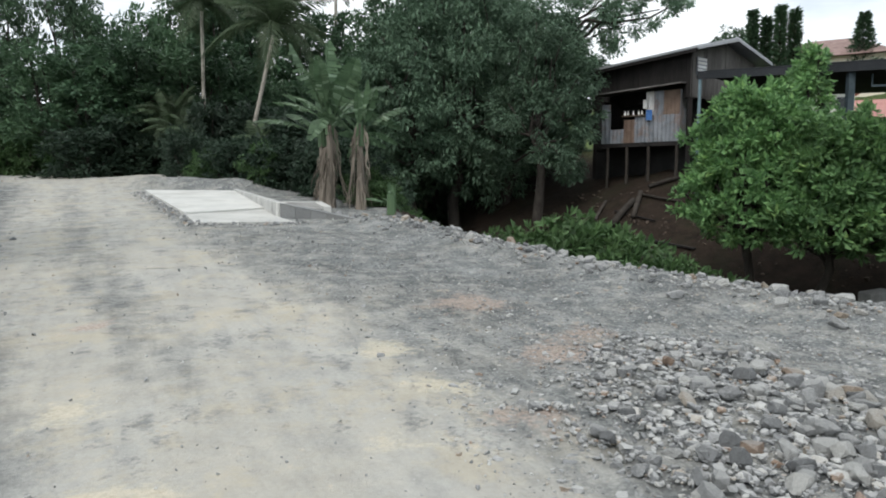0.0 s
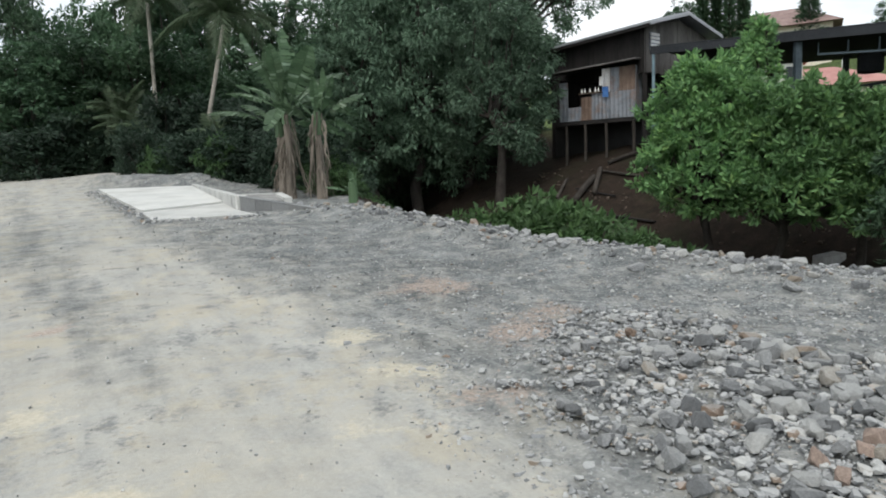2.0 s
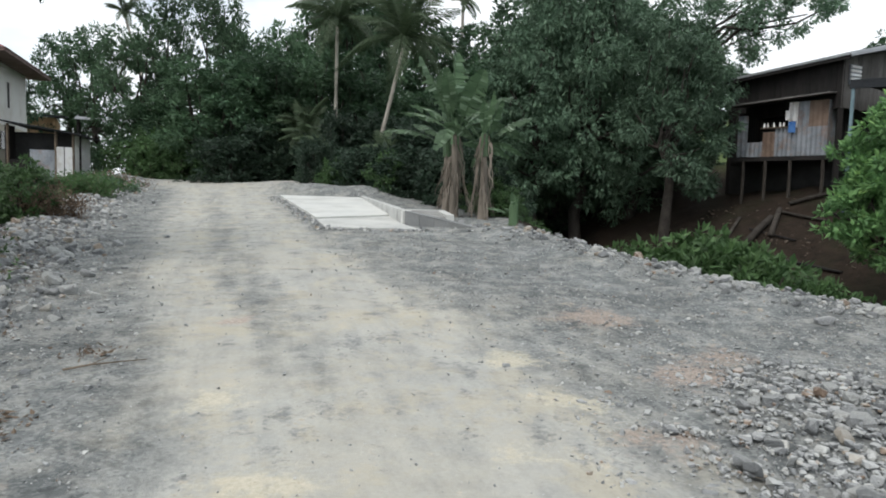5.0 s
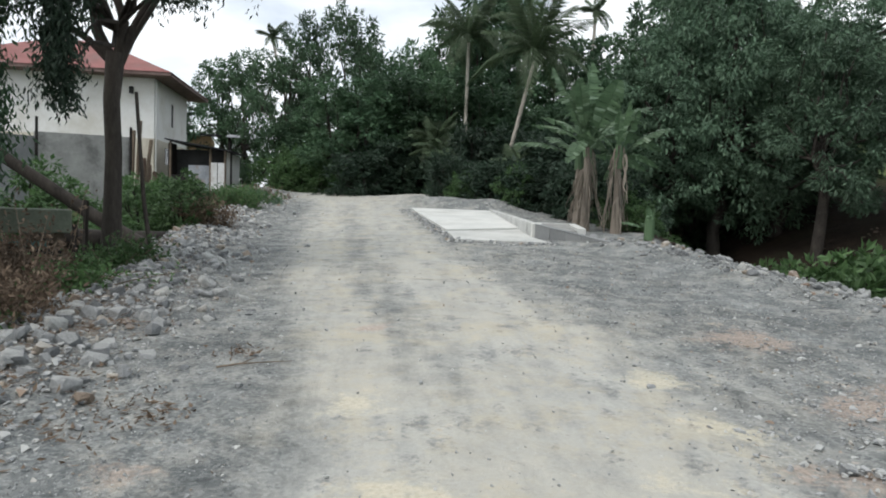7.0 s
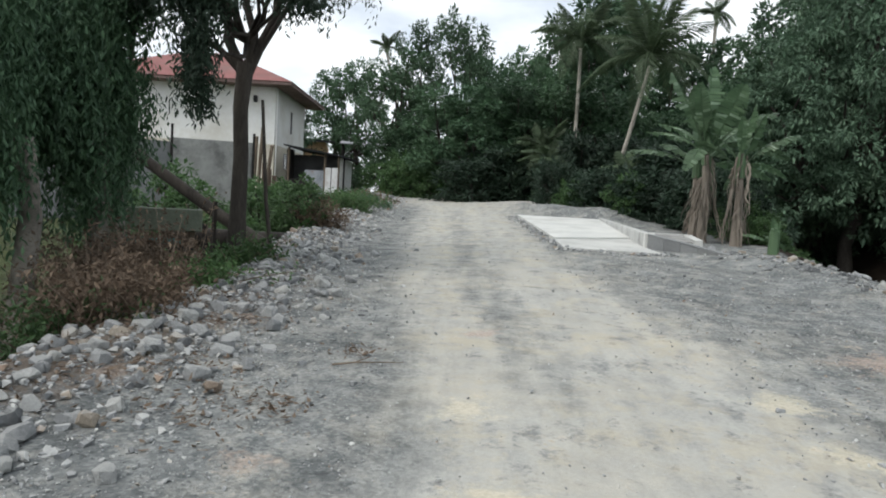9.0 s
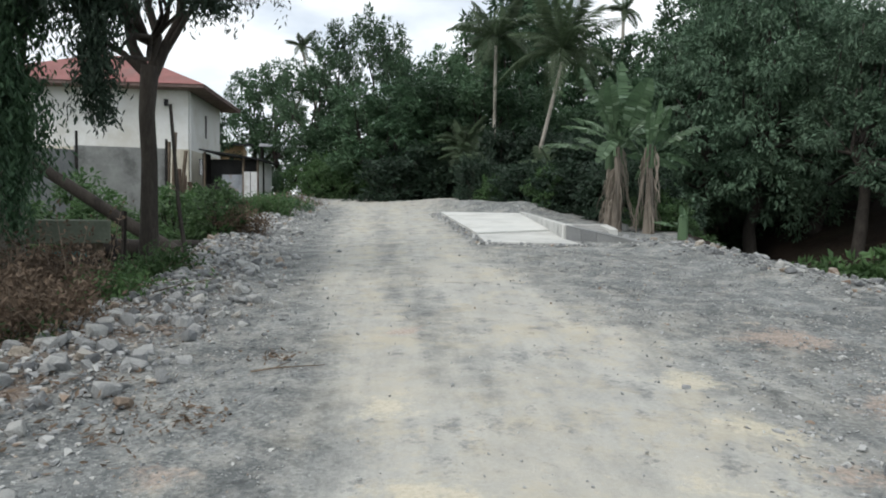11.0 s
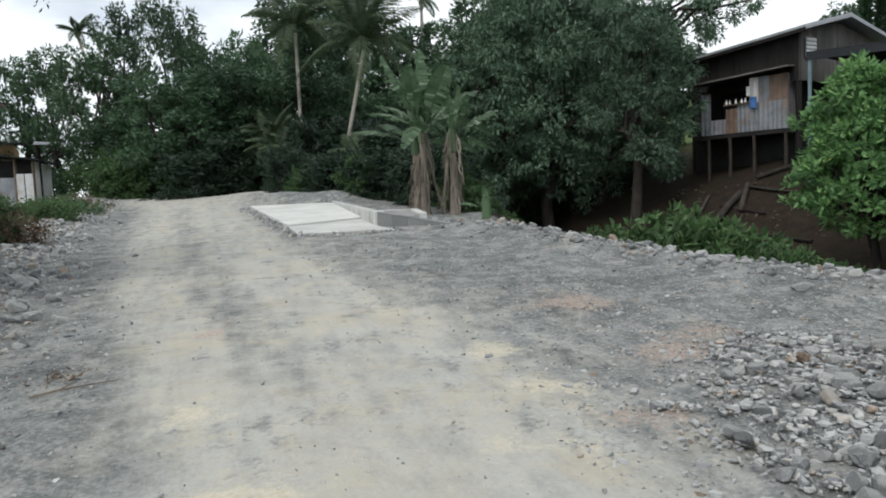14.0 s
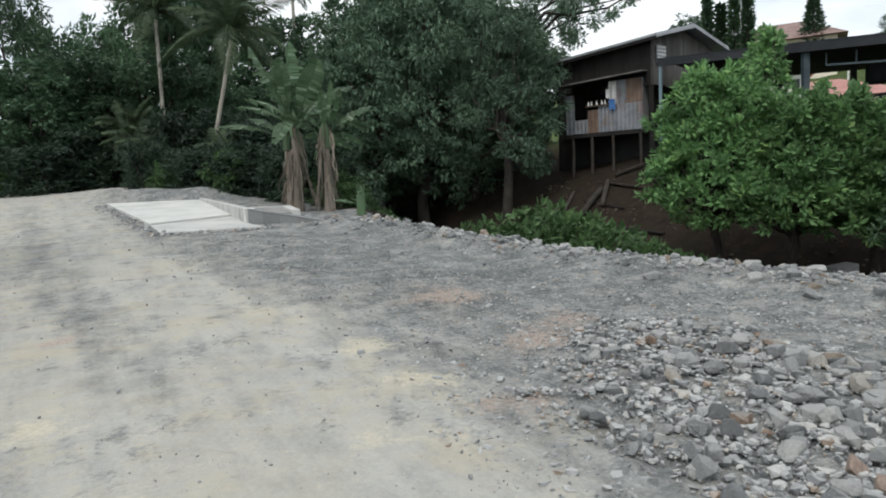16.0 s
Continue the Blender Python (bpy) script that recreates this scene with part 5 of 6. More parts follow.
def hut():
    h = thing("stilt_hut", "dark timber hut with tin patches standing on stilts", "hut")
    # upper storey: corner towards the road, long dark side and weathered gable side
    K, L, R = np.array((6.5, 22.6)), np.array((3.95, 26.7)), np.array((9.5, 25.2))
    B = L + R - K
    z0, z1 = 4.55, 6.02

    def boards(name, a, b, lo, hi, mat, wide=0.2, seed=1, rise=0.0):
        g = np.random.default_rng(seed)
        a, b = np.array(a, float), np.array(b, float)
        n = max(1, int(np.linalg.norm(b - a) / wide))
        d = (b - a) / np.linalg.norm(b - a)
        o = np.array((-d[1], d[0]))
        for i in range(n):
            s, e = a + (b - a) * (i / n) + d * 0.006, a + (b - a) * ((i + 1) / n) - d * 0.006
            k = o * g.uniform(0.0, 0.02)
            part(name, Quads().slab([s + k, e + k, e + k + o * 0.03, s + k + o * 0.03], lo - g.uniform(0, 0.05), hi if rise == 0 else [hi + rise * (1 - abs(2 * f - 1)) for f in (i / n, (i + 1) / n, (i + 1) / n, i / n)]), mat, h)
    # dark timber, coloured near black so that it also holds this side's shade
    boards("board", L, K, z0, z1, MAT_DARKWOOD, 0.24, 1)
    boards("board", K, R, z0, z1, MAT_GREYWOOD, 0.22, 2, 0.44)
    inner = np.array([K, R, B, L]) + (np.array([K, R, B, L]).mean(0) - np.array([K, R, B, L])) * 0.03
    # near-black lining put in for the shade behind the boards
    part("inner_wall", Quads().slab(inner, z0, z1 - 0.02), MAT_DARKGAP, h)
    louvre = part("louvre_window", Quads().slab([K + (R - K) * 0.06 + (0.02, -0.05), K + (R - K) * 0.2 + (0.02, -0.05), K + (R - K) * 0.2, K + (R - K) * 0.06], 5.25, 5.85), MAT_ZINC, h, "pale louvred window")
    for k in range(5):
        s0, s1 = K + (R - K) * 0.07 + (0.02, -0.075), K + (R - K) * 0.19 + (0.02, -0.075)
        part("slat", Quads().bar((*s0, 5.3 + k * 0.12), (*s1, 5.3 + k * 0.12), 0.04, 0.07), MAT_SHEET, louvre)
    # tin roof with broad overhang, its edge pale
    ctr = (K + R + B + L) / 4
    # two tin slopes, the ridge running back from the middle of the gable
    M, N = (K + R) / 2, (L + B) / 2
    back = (L - K) / np.linalg.norm(L - K)
    out = (K - M) / np.linalg.norm(K - M)
    for sgn, near, far in ((1, K, L), (-1, R, B)):
        c = [M - back * 0.45, near + out * sgn * 0.35 - back * 0.45, far + out * sgn * 0.35 + back * 1.0, N + back * 1.0]
        if sgn < 0:
            c = c[::-1]
        zz = np.array([6.56, 6.0, 6.0, 6.56])
        part("roof", Quads().slab(c, zz, zz + 0.075), MAT_TINROOF, h, "grey tin roof slope")
        part("barge_board", Quads().bar((*(M - back * 0.47), 6.53), (*(near + out * sgn * 0.35 - back * 0.47), 5.97), 0.03, 0.07), MAT_TINROOF, h)
    part("rafter_band", Quads().bar((*(K + out * 0.3 - back * 0.4), 5.95), (*(L + out * 0.3 + back * 0.3), 5.95), 0.05, 0.1), MAT_DARKWOOD, h)
    # lean-to room below
    a, b = np.array((3.95, 24.45)), np.array((6.22, 22.78))
    d = (b - a) / np.linalg.norm(b - a)
    o = np.array((-d[1], d[0]))
    back = 2.2
    zl, zm, zt = 3.12, 4.02, 4.82
    part("floor", Quads().slab([a - d * 0.1, b + d * 0.1, b + o * back, a + o * back], zl - 0.14, zl - 0.02), MAT_DARKWOOD, h)
    run = np.linalg.norm(b - a)
    sheets = [(0.0, 0.12, zl, 4.5, MAT_ZINC), (0.12, 0.3, zl, 3.6, MAT_ZINC), (0.3, 0.44, zl, zm - 0.1, MAT_RUST), (0.44, 0.64, zl, zm, MAT_ZINC), (0.64, 0.8, zl, zm, MAT_ZINC), (0.8, 1.0, zl, zm, MAT_ZINC), (0.58, 0.68, zm + 0.004, zt, MAT_SHEET), (0.68, 0.8, zm + 0.004, zt, MAT_ZINC), (0.8, 1.0, zm + 0.004, zt, MAT_RUST)]
    for s, e, lo, hi, m in sheets:
        part("wall_sheet", corrugated(Quads(), a + d * run * s, a + d * run * e, lo, hi, 0.07, 0.018), m, h)
    part("wall_sheet", corrugated(Quads(), b, b + o * back, zl, zt, 0.08, 0.018), MAT_ZINC, h)
    part("wall_sheet", corrugated(Quads(), a + o * back, a, zl, zt - 0.2, 0.08, 0.018), MAT_DARKWOOD, h)
    # near-black sheet added as the shade at the back of the room
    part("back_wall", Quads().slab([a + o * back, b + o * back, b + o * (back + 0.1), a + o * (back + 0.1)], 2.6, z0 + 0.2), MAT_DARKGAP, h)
    part("ledge", Quads().slab([a + d * run * 0.28 - o * 0.1, a + d * run * 0.62 - o * 0.1, a + d * run * 0.62 + o * 0.15, a + d * run * 0.28 + o * 0.15], zm + 0.004, zm + 0.04), MAT_WOOD, h, "timber window ledge")
    part("awning", Quads().slab([a - d * 0.5 - o * 0.45, b + d * 0.15 - o * 0.45, b + d * 0.15 + o * (back + 0.3), a - d * 0.5 + o * (back + 0.3)], [4.77, 4.94, 5.25, 5.1], [4.82, 4.99, 5.3, 5.15]), MAT_GREYWOOD, h, "sagging weathered awning")
    for s, foot in ((0.08, 1.9), (0.34, 1.9), (0.62, 1.8), (0.97, 1.8)):
        p = a + d * run * s + o * 0.05
        part("stilt", Quads().tube([(*p, foot - 0.4), (*(p + o * 0.02), (foot + zl) / 2), (*p, zl - 0.14)], 0.055, 7), MAT_BARK, h)
        p = p + o * (back - 0.2)
        part("stilt", Quads().tube([(*p, foot - 0.3), (*p, zl - 0.14)], 0.06, 7), MAT_BARK, h)
    for p in (K, L, R, B):
        q = ctr + (p - ctr) * 0.96
        part("post", Quads().bar((*q, 1.0), (*q, z0), 0.14, 0.14), MAT_DARKWOOD, h)
    part("side_floor", Quads().slab([inner[0], inner[1], inner[2], inner[3]], 3.0, 3.12), MAT_DARKWOOD, h)
    # two near-black blocks added as the shade below and within the hut
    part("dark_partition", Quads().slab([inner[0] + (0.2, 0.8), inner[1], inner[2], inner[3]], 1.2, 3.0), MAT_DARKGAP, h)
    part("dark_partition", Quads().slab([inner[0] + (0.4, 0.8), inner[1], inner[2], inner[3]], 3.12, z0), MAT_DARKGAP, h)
    # washing and bottles at the opening
    c = thing("hanging_cloth", "blue cloth hanging at the hut window", "cloth")
    p = a + d * run * 0.6 - o * 0.12
    part("cloth", Quads().slab([p, p + d * 0.22, p + d * 0.2 + o * 0.03, p + o * 0.03], [3.86, 3.84, 3.84, 3.86], 4.2), MAT_BLUECLOTH, c)
    c = thing("hanging_cloth", "white cloth hanging at the hut window", "cloth")
    p = a + d * run * 0.56 - o * 0.12
    part("cloth", Quads().slab([p, p + d * 0.14, p + d * 0.14 + o * 0.03, p + o * 0.03], 4.25, 4.55), MAT_SHEET, c)
    for s in (0.31, 0.35, 0.42, 0.49, 0.53):
        p = a + d * run * s
        c = thing("bottle", "small white bottle on the hut ledge", "bottle", "bottles on the ledge")
        part("bottle_body", Quads().tube([(*p, zm + 0.04), (*p, zm + 0.12), (*p, zm + 0.15), (*p, zm + 0.2)], (0.032, 0.032, 0.015, 0.015), 8), MAT_WHITE, c)


hut()


def carport():
    c = thing("carport", "long dark open carport roof on steel columns", "carport")
    a, b = np.array((6.2, 21.0)), np.array((12.9, 14.9))
    d = (b - a) / np.linalg.norm(b - a)
    o = np.array((-d[1], d[0])) * -1
    if o[1] < 0:
        o = -o
    za, zb = 4.89, 4.3
    part("fascia", Quads().slab([a, b, b + o * 0.06, a + o * 0.06], [za - 0.04, zb + 0.0, zb + 0.0, za - 0.04], [za + 0.14, zb + 0.22, zb + 0.22, za + 0.14]), MAT_DARKROOF, c)
    part("roof", Quads().slab([a, b, b + o * 6, a + o * 6], [za + 0.145, zb + 0.225, zb + 0.12, za + 0.04], [za + 0.2, zb + 0.28, zb + 0.17, za + 0.09]), MAT_DARKROOF, c)
    part("column", Quads().tube([(6.3, 21.0, 1.2), (6.3, 21.0, za)], 0.05, 8), MAT_BLUEPOST, c, "pale blue column")
    for s in (0.453, 0.98):
        p = a + d * np.linalg.norm(b - a) * s + o * 0.2
        part("column", Quads().bar((*p, 1.6), (*p, za - 0.3), 0.16, 0.16), MAT_STEEL, c)
        p = p + o * 5.2
        part("column", Quads().bar((*p, 2.0), (*p, za + 0.35), 0.14, 0.14), MAT_STEEL, c)
    p, e = a + d * 4.6 + o * 0.2, b + o * 0.2
    part("tie_bar", Quads().bar((*p, 4.2), (*e, 3.85), 0.05, 0.05), MAT_STEEL, c)
    for k in range(7):
        s = p + (e - p) * k / 6.5
        part("truss_web", Quads().bar((*s, 4.18 - 0.05 * k), (*s, 4.5 - 0.03 * k), 0.03, 0.03), MAT_STEEL, c)


carport()

lean = thing("lean_to", "dark roofed lean-to with a grey wall under the carport", "lean-to")
a, b = polar(-31.0, 22.5), polar(-41.0, 20.5)
d = (b - a) / np.linalg.norm(b - a)
o = np.array((-d[1], d[0])) * (1 if -d[1] * a[0] + d[0] * a[1] > 0 else -1)
part("wall", Quads().slab([a, b, b + o * 0.15, a + o * 0.15], 1.2, 3.2), MAT_CONC, lean, "grey low wall")
part("roof", Quads().slab([a - d * 0.8 - o * 0.5, b - o * 0.5, b + o * 2.0, a - d * 0.8 + o * 2.0], [3.35, 3.45, 3.75, 3.65], [3.42, 3.52, 3.82, 3.72]), MAT_DARKROOF, lean)
for s in (0.1, 1.4, 2.7):
    p = a + d * s - o * 0.4
    part("post", Quads().bar((*p, 1.0), (*p, 3.4), 0.08, 0.08), MAT_STEEL, lean)
    part("bracket", Quads().bar((*p, 2.9), (*(p + d * 0.5), 3.38), 0.05, 0.05), MAT_STEEL, lean)
# near-black sheet added for the shade under the lean-to roof
part("back", Quads().slab([a + o * 1.8, b + o * 1.8, b + o * 1.9, a + o * 1.9], 1.2, 3.6), MAT_DARKGAP, lean)
tank = thing("water_tank", "small black tank standing under the carport roof", "tank")
p = polar(-31.6, 22.0)
part("tank_body", Quads().tube([(*p, 3.75), (*p, 3.8), (*p, 4.25), (*p, 4.32)], (0.28, 0.32, 0.32, 0.2), 14), MAT_DARKROOF, tank)


def far_house(name, x, y, turn, w, d, z0, z1, zr, roof, wall, label):
    h = thing(name, label, "house")
    P = frame_at((x, y), (math.cos(radians(turn)), math.sin(radians(turn))))
    part("wall", Quads().slab([P(0, 0), P(w, 0), P(w, d), P(0, d)], z0, z1), wall, h)
    e = 0.7
    v = [(*P(-e, -e), z1), (*P(w + e, -e), z1), (*P(w + e, d + e), z1), (*P(-e, d + e), z1), (*P(w * 0.3, d / 2), zr), (*P(w * 0.7, d / 2), zr)]
    me = bpy.data.meshes.new("roof")
    me.from_pydata([tuple(map(float, k)) for k in v], [], [(0, 1, 5, 4), (1, 2, 5), (2, 3, 4, 5), (3, 0, 4), (3, 2, 1, 0)])
    me.materials.append(roof)
    part("roof", me, None, h)
    for k in range(3):
        a = w * (0.2 + 0.27 * k)
        win = part("window", Quads().slab([P(a, -0.03), P(a + w * 0.12, -0.03), P(a + w * 0.12, -0.005), P(a, -0.005)], z1 - 1.7, z1 - 0.6), MAT_GLASS, h)
        part("sill", Quads().slab([P(a - 0.05, -0.1), P(a + w * 0.12 + 0.05, -0.1), P(a + w * 0.12 + 0.05, -0.005), P(a - 0.05, -0.005)], z1 - 1.78, z1 - 1.704), MAT_WALL, win)


far_house("pink_house", 16.2, 42.5, -28, 9.5, 6, 2.5, 5.6, 7.0, MAT_PINK, MAT_CREAM, "house with a faded pink tiled roof on the slope")
far_house("pink_house", 15.6, 36.8, -20, 3.0, 4, 3.0, 6.9, 7.9, MAT_PINK, MAT_WALL, "small white house with a pink roof on the slope")
far_house("hill_house", 22.8, 57.5, -28, 8.0, 7, 6.0, 12.0, 14.0, MAT_FASCIA, MAT_CREAM, "hilltop house with a wide brown roof")
tower = thing("lattice_mast", "thin pale steel lattice mast on the slope", "mast")
for dx, dy in ((-0.25, 0), (0.25, 0), (0, 0.4)):
    part("leg", Quads().tube([(27.4 + dx, 47.6 + dy, 4), (27.4 + dx * 0.6, 47.6 + dy, 9.1)], 0.035, 5), MAT_SHEET, tower)
for k in range(9):
    z = 5.0 + k * 0.45
    part("brace", Quads().bar((27.15, 47.6, z), (27.65, 47.6, z + 0.4), 0.03, 0.03), MAT_SHEET, tower)


def conifer(x, y, z0, z1, w, seed, label, cone=True):
    g = np.random.default_rng(seed)
    t = thing("conifer", label, "tree")
    part("trunk", Quads().tube([(x, y, z0), (x, y, z1)], (0.15, 0.03), 7), MAT_BARK, t)
    c, way = [], []
    for k in range(2600):
        s = g.random() ** 0.8
        r = w * (1 - s) * (0.35 + 0.65 * (1 if not cone else abs(math.sin(s * 28)))) + 0.08
        th = g.uniform(0, 6.28)
        rr = r * g.uniform(0.2, 1.0)
        c.append((x + rr * math.cos(th), y + rr * math.sin(th), z0 + (z1 - z0) * (0.1 + 0.9 * s)))
        way.append((math.cos(th), math.sin(th), 0.25))
    c, way = np.array(c), unit(np.array(way) + g.normal(size=(2600, 3)) * 0.3)
    side = unit(np.cross(way, g.normal(size=(2600, 3))))
    ln = 0.4 * g.uniform(0.6, 1.2, 2600)
    v, f = leaf_quads(c, way, side, ln, ln * 0.3)
    part("crown", mesh_of("crown", v, f, MAT_LEAF_DEEP), None, t)


conifer(28.6, 54.9, 9.5, 15.2, 1.8, 111, "tiered dark conifer on the hilltop")
for k, (x, y, h) in enumerate(((16.6, 45.0, 12.9), (17.3, 44.6, 12.4), (18.0, 44.2, 13.0), (18.8, 44, 12.7))):
    conifer(x, y, 4.0, h, 0.42, 120 + k, "narrow dark columnar cypress on the slope", False)
for k, (az, r, top, w) in enumerate(((-18.2, 44, 11.6, 0.55), (-17.0, 45, 10.6, 0.5), (-33.0, 62, 13.4, 0.6), (-36, 64, 12.6, 0.9), (-39, 62, 12.4, 0.9), (-42.5, 58, 12, 0.9), (-29.5, 66, 12.6, 0.7), (-46, 46, 10, 0.9), (-50, 40, 9, 0.9), (-55, 36, 9, 0.9))):
    x, y = polar(az, r)
    put(proto_b if k % 2 else proto_a, x, y, k * 70, w, max(top - gh(x, y), 2.0) / 10, 0.3, "green tree on the far slope")

# ---- debris on the bank ----
g = np.random.default_rng(131)
for x, y, dx, dy, dz, r in ((4.6, 21.8, -0.9, -1.2, -1.0, 0.13), (4.9, 22.2, -0.5, -1.4, -0.9, 0.1), (6.2, 21.6, 0.9, -0.8, -0.7, 0.09), (5.2, 22.4, 1.2, 0.2, 0.1, 0.08)):
    l = thing("old_log", "old grey timber lying on the earth bank", "log")
    z = gh(x, y) + r
    e = (x + dx, y + dy, gh(x + dx, y + dy) + r)
    part("log_body", Quads().tube([(x, y, z), ((x + e[0]) / 2, (y + e[1]) / 2, (z + e[2]) / 2 + 0.03), e], r * 0.8, 8), MAT_BARK, l, smooth=True)

for k in range(16):
    az, r = RNG.uniform(-46, -19), RNG.uniform(24, 36)
    x, y = polar(az, r)
    put(proto_s if k % 2 else proto_d, x, y, k * 50, RNG.uniform(0.6, 1.0), RNG.uniform(0.25, 0.45), 0.2, "green shrub on the far slope")

block = thing("concrete_block", "pale broken concrete block half sunk in the bank", "block")
x, y = (8.04, 14.24)
block.matrix_basis = place_at(x, y, gh(x, y), 24)
part("block_body", Quads().slab([(-0.32, -0.15), (0.32, -0.18), (0.34, 0.15), (-0.3, 0.17)], -0.15, [0.2, 0.24, 0.26, 0.21]), MAT_CONC, block, bevel=0.02)
sapling = thing("young_plant", "small blue-green broad-leaved plant on the bank", "plant")
x, y = (8.82, 13.54)
sapling.matrix_basis = place_at(x, y, gh(x, y), 0)
part("stem", Quads().tube([(0, 0, -0.05), (0.02, 0, 0.15), (0, 0.01, 0.3)], (0.012, 0.01, 0.006), 6), MAT_BARK, sapling)
for k in range(9):
    th = k * 2.4
    way = unit(np.array([[math.cos(th), math.sin(th), 0.35 - 0.07 * k]]))
    side = unit(np.cross(way, np.array([[0, 0, 1.0]])))
    v, f = leaf_quads(np.array([[0, 0, 0.12 + 0.02 * k]]), way, side, np.array([0.26]), np.array([0.15]), 0.1)
    part("leaf", mesh_of("leaf", v, f, MAT_BANANA), None, sapling)

for k in range(7):
    x, y = g.uniform(3.6, 7.2), g.uniform(19.5, 22.8)
    th, ln = g.uniform(-1.0, 1.0) - 1.2, g.uniform(0.7, 1.9)
    e = (x + ln * math.cos(th), y + ln * math.sin(th))
    w = thing("old_plank", "grey weathered plank lying on the earth bank", "plank", "planks on the bank")
    part("plank_body", Quads().bar((x, y, gh(x, y) + 0.06), (*e, gh(*e) + 0.06), g.uniform(0.07, 0.14), 0.04), MAT_BARK if k % 2 else MAT_DARKWOOD, w)

for p in (proto_a, proto_b, proto_c, proto_s, proto_d):
    drop_proto(p)

# ---- leaf litter ----


def litter():
    g = np.random.default_rng(401)
    c = []
    for x, y, w in ((-5.2, 3.2, 0.3), (-4.16, 2.78, 0.16), (-3.52, 2.38, 0.2), (-3.26, 2.64, 0.1), (-5.5, 3.5, 0.4), (-5.05, 3.85, 0.2), (-6.4, 5.0, 0.3), (-4.5, 2.2, 0.25), (-3.64, 3.8, 0.07), (-5.8, 3.0, 0.4)):
        n = int(700 * w)
        c.append(np.c_[g.normal(x, w * 1.2, n), g.normal(y, w * 1.2, n)])
    c = np.concatenate(c)
    z = terrain(c)[0] + g.uniform(0.004, 0.04, len(c))
    way = unit(np.c_[g.normal(size=(len(c), 2)), g.normal(size=len(c)) * 0.3])
    side = unit(np.cross(way, np.array((0, 0, 1.0)) + g.normal(size=(len(c), 3)) * 0.4))
    ln = g.uniform(0.03, 0.08, len(c))
    v, f = leaf_quads(np.c_[c, z], way, side, ln, ln * 0.35)
    tagged(new("leaf_litter", mesh_of("leaf_litter", v, f, MAT_DRY)), "dry brown leaves strewn over the edge stones", "leaf litter", kind="stuff")


litter()
twig = thing("fallen_twig", "bare dry twig lying across the wheel track", "twig")
part("stick", Quads().tube([(x, y, gh(x, y) + 0.02) for x, y in ((-3.5, 3.42), (-3.4, 3.55), (-3.28, 3.62), (-3.12, 3.76))], (0.008, 0.007, 0.005, 0.003), 5), MAT_WOOD, twig)
part("side_shoot", Quads().tube([(-3.4, 3.55, gh(-3.4, 3.55) + 0.02), (-3.36, 3.66, gh(-3.36, 3.66) + 0.04)], (0.005, 0.003), 5), MAT_WOOD, twig)

# ---- stones ----


def hull_stone(seed, points, squash, mat=MAT_STONE):
    g = np.random.default_rng(seed)
    bm = bmesh.new()
    p = unit(g.normal(size=(points, 3)))
    p = np.sign(p) * np.abs(p) ** 0.6  # towards a block with broken corners
    p = p * g.uniform(0.78, 1.0, (points, 1)) * np.array((1.0, g.uniform(0.55, 0.9), squash * g.uniform(0.8, 1.2)))
    for q in p:
        bm.verts.new(q * 0.5)
    res = bmesh.ops.convex_hull(bm, input=bm.verts[:])
    for vtx in [e for e in res["geom_unused"] if isinstance(e, bmesh.types.BMVert)]:
        bm.verts.remove(vtx)
    bmesh.ops.triangulate(bm, faces=bm.faces[:])
    me = bpy.data.meshes.new("stone")
    bm.to_mesh(me)
    bm.free()
    me.materials.append(mat)
    v = np.zeros(len(me.vertices) * 3)
    me.vertices.foreach_get("co", v)
    return me, v.reshape(-1, 3), np.array([tuple(f.vertices) for f in me.polygons])


BIG_KINDS = [hull_stone(200 + k, 15 + k % 8, 0.55) for k in range(14)]
NEAR_KINDS = [hull_stone(220 + k, 24 + k % 9, 0.56) for k in range(14)]
RED_KINDS = [hull_stone(260 + k, 24, 0.6, MAT_REDSTONE) for k in range(5)]
SMALL_KINDS = [hull_stone(240 + k, 9, 0.6) for k in range(10)]


def scatter(spots, sizes, kinds, seed, sink=0.25, mat=MAT_STONE):
    """One joined mesh of stones lying on the ground."""
    g = np.random.default_rng(seed)
    z = terrain(spots)[0]
    order = g.integers(0, len(kinds), len(spots))
    V, F, n = [], [], 0
    for k, (_, v, f) in enumerate(kinds):
        i = np.where(order == k)[0]
        if not len(i):
            continue
        th, tx = g.uniform(0, 6.28, len(i)), g.normal(size=len(i)) * 0.35
        c, s = np.cos(th), np.sin(th)
        w = v[None] * sizes[i, None, None]
        w = np.stack([w[..., 0], w[..., 1] * np.cos(tx)[:, None] - w[..., 2] * np.sin(tx)[:, None], w[..., 1] * np.sin(tx)[:, None] + w[..., 2] * np.cos(tx)[:, None]], -1)
        w = np.stack([w[..., 0] * c[:, None] - w[..., 1] * s[:, None], w[..., 0] * s[:, None] + w[..., 1] * c[:, None], w[..., 2]], -1)
        w += np.stack([spots[i, 0], spots[i, 1], z[i] + sizes[i] * sink * 0.5], -1)[:, None]
        V.append(w.reshape(-1, 3))
        F.append((f[None] + (np.arange(len(i)) * len(v))[:, None, None]).reshape(-1, 3) + n)
        n += len(i) * len(v)
    return mesh_of("stones", np.concatenate(V), np.concatenate(F), mat)


def take(g, count, x0, x1, y0, y1, keep):
    """Random places of a rectangle, kept with a likelihood."""
    p = np.c_[g.uniform(x0, x1, count), g.uniform(y0, y1, count)]
    return p[g.random(count) < keep(p)]


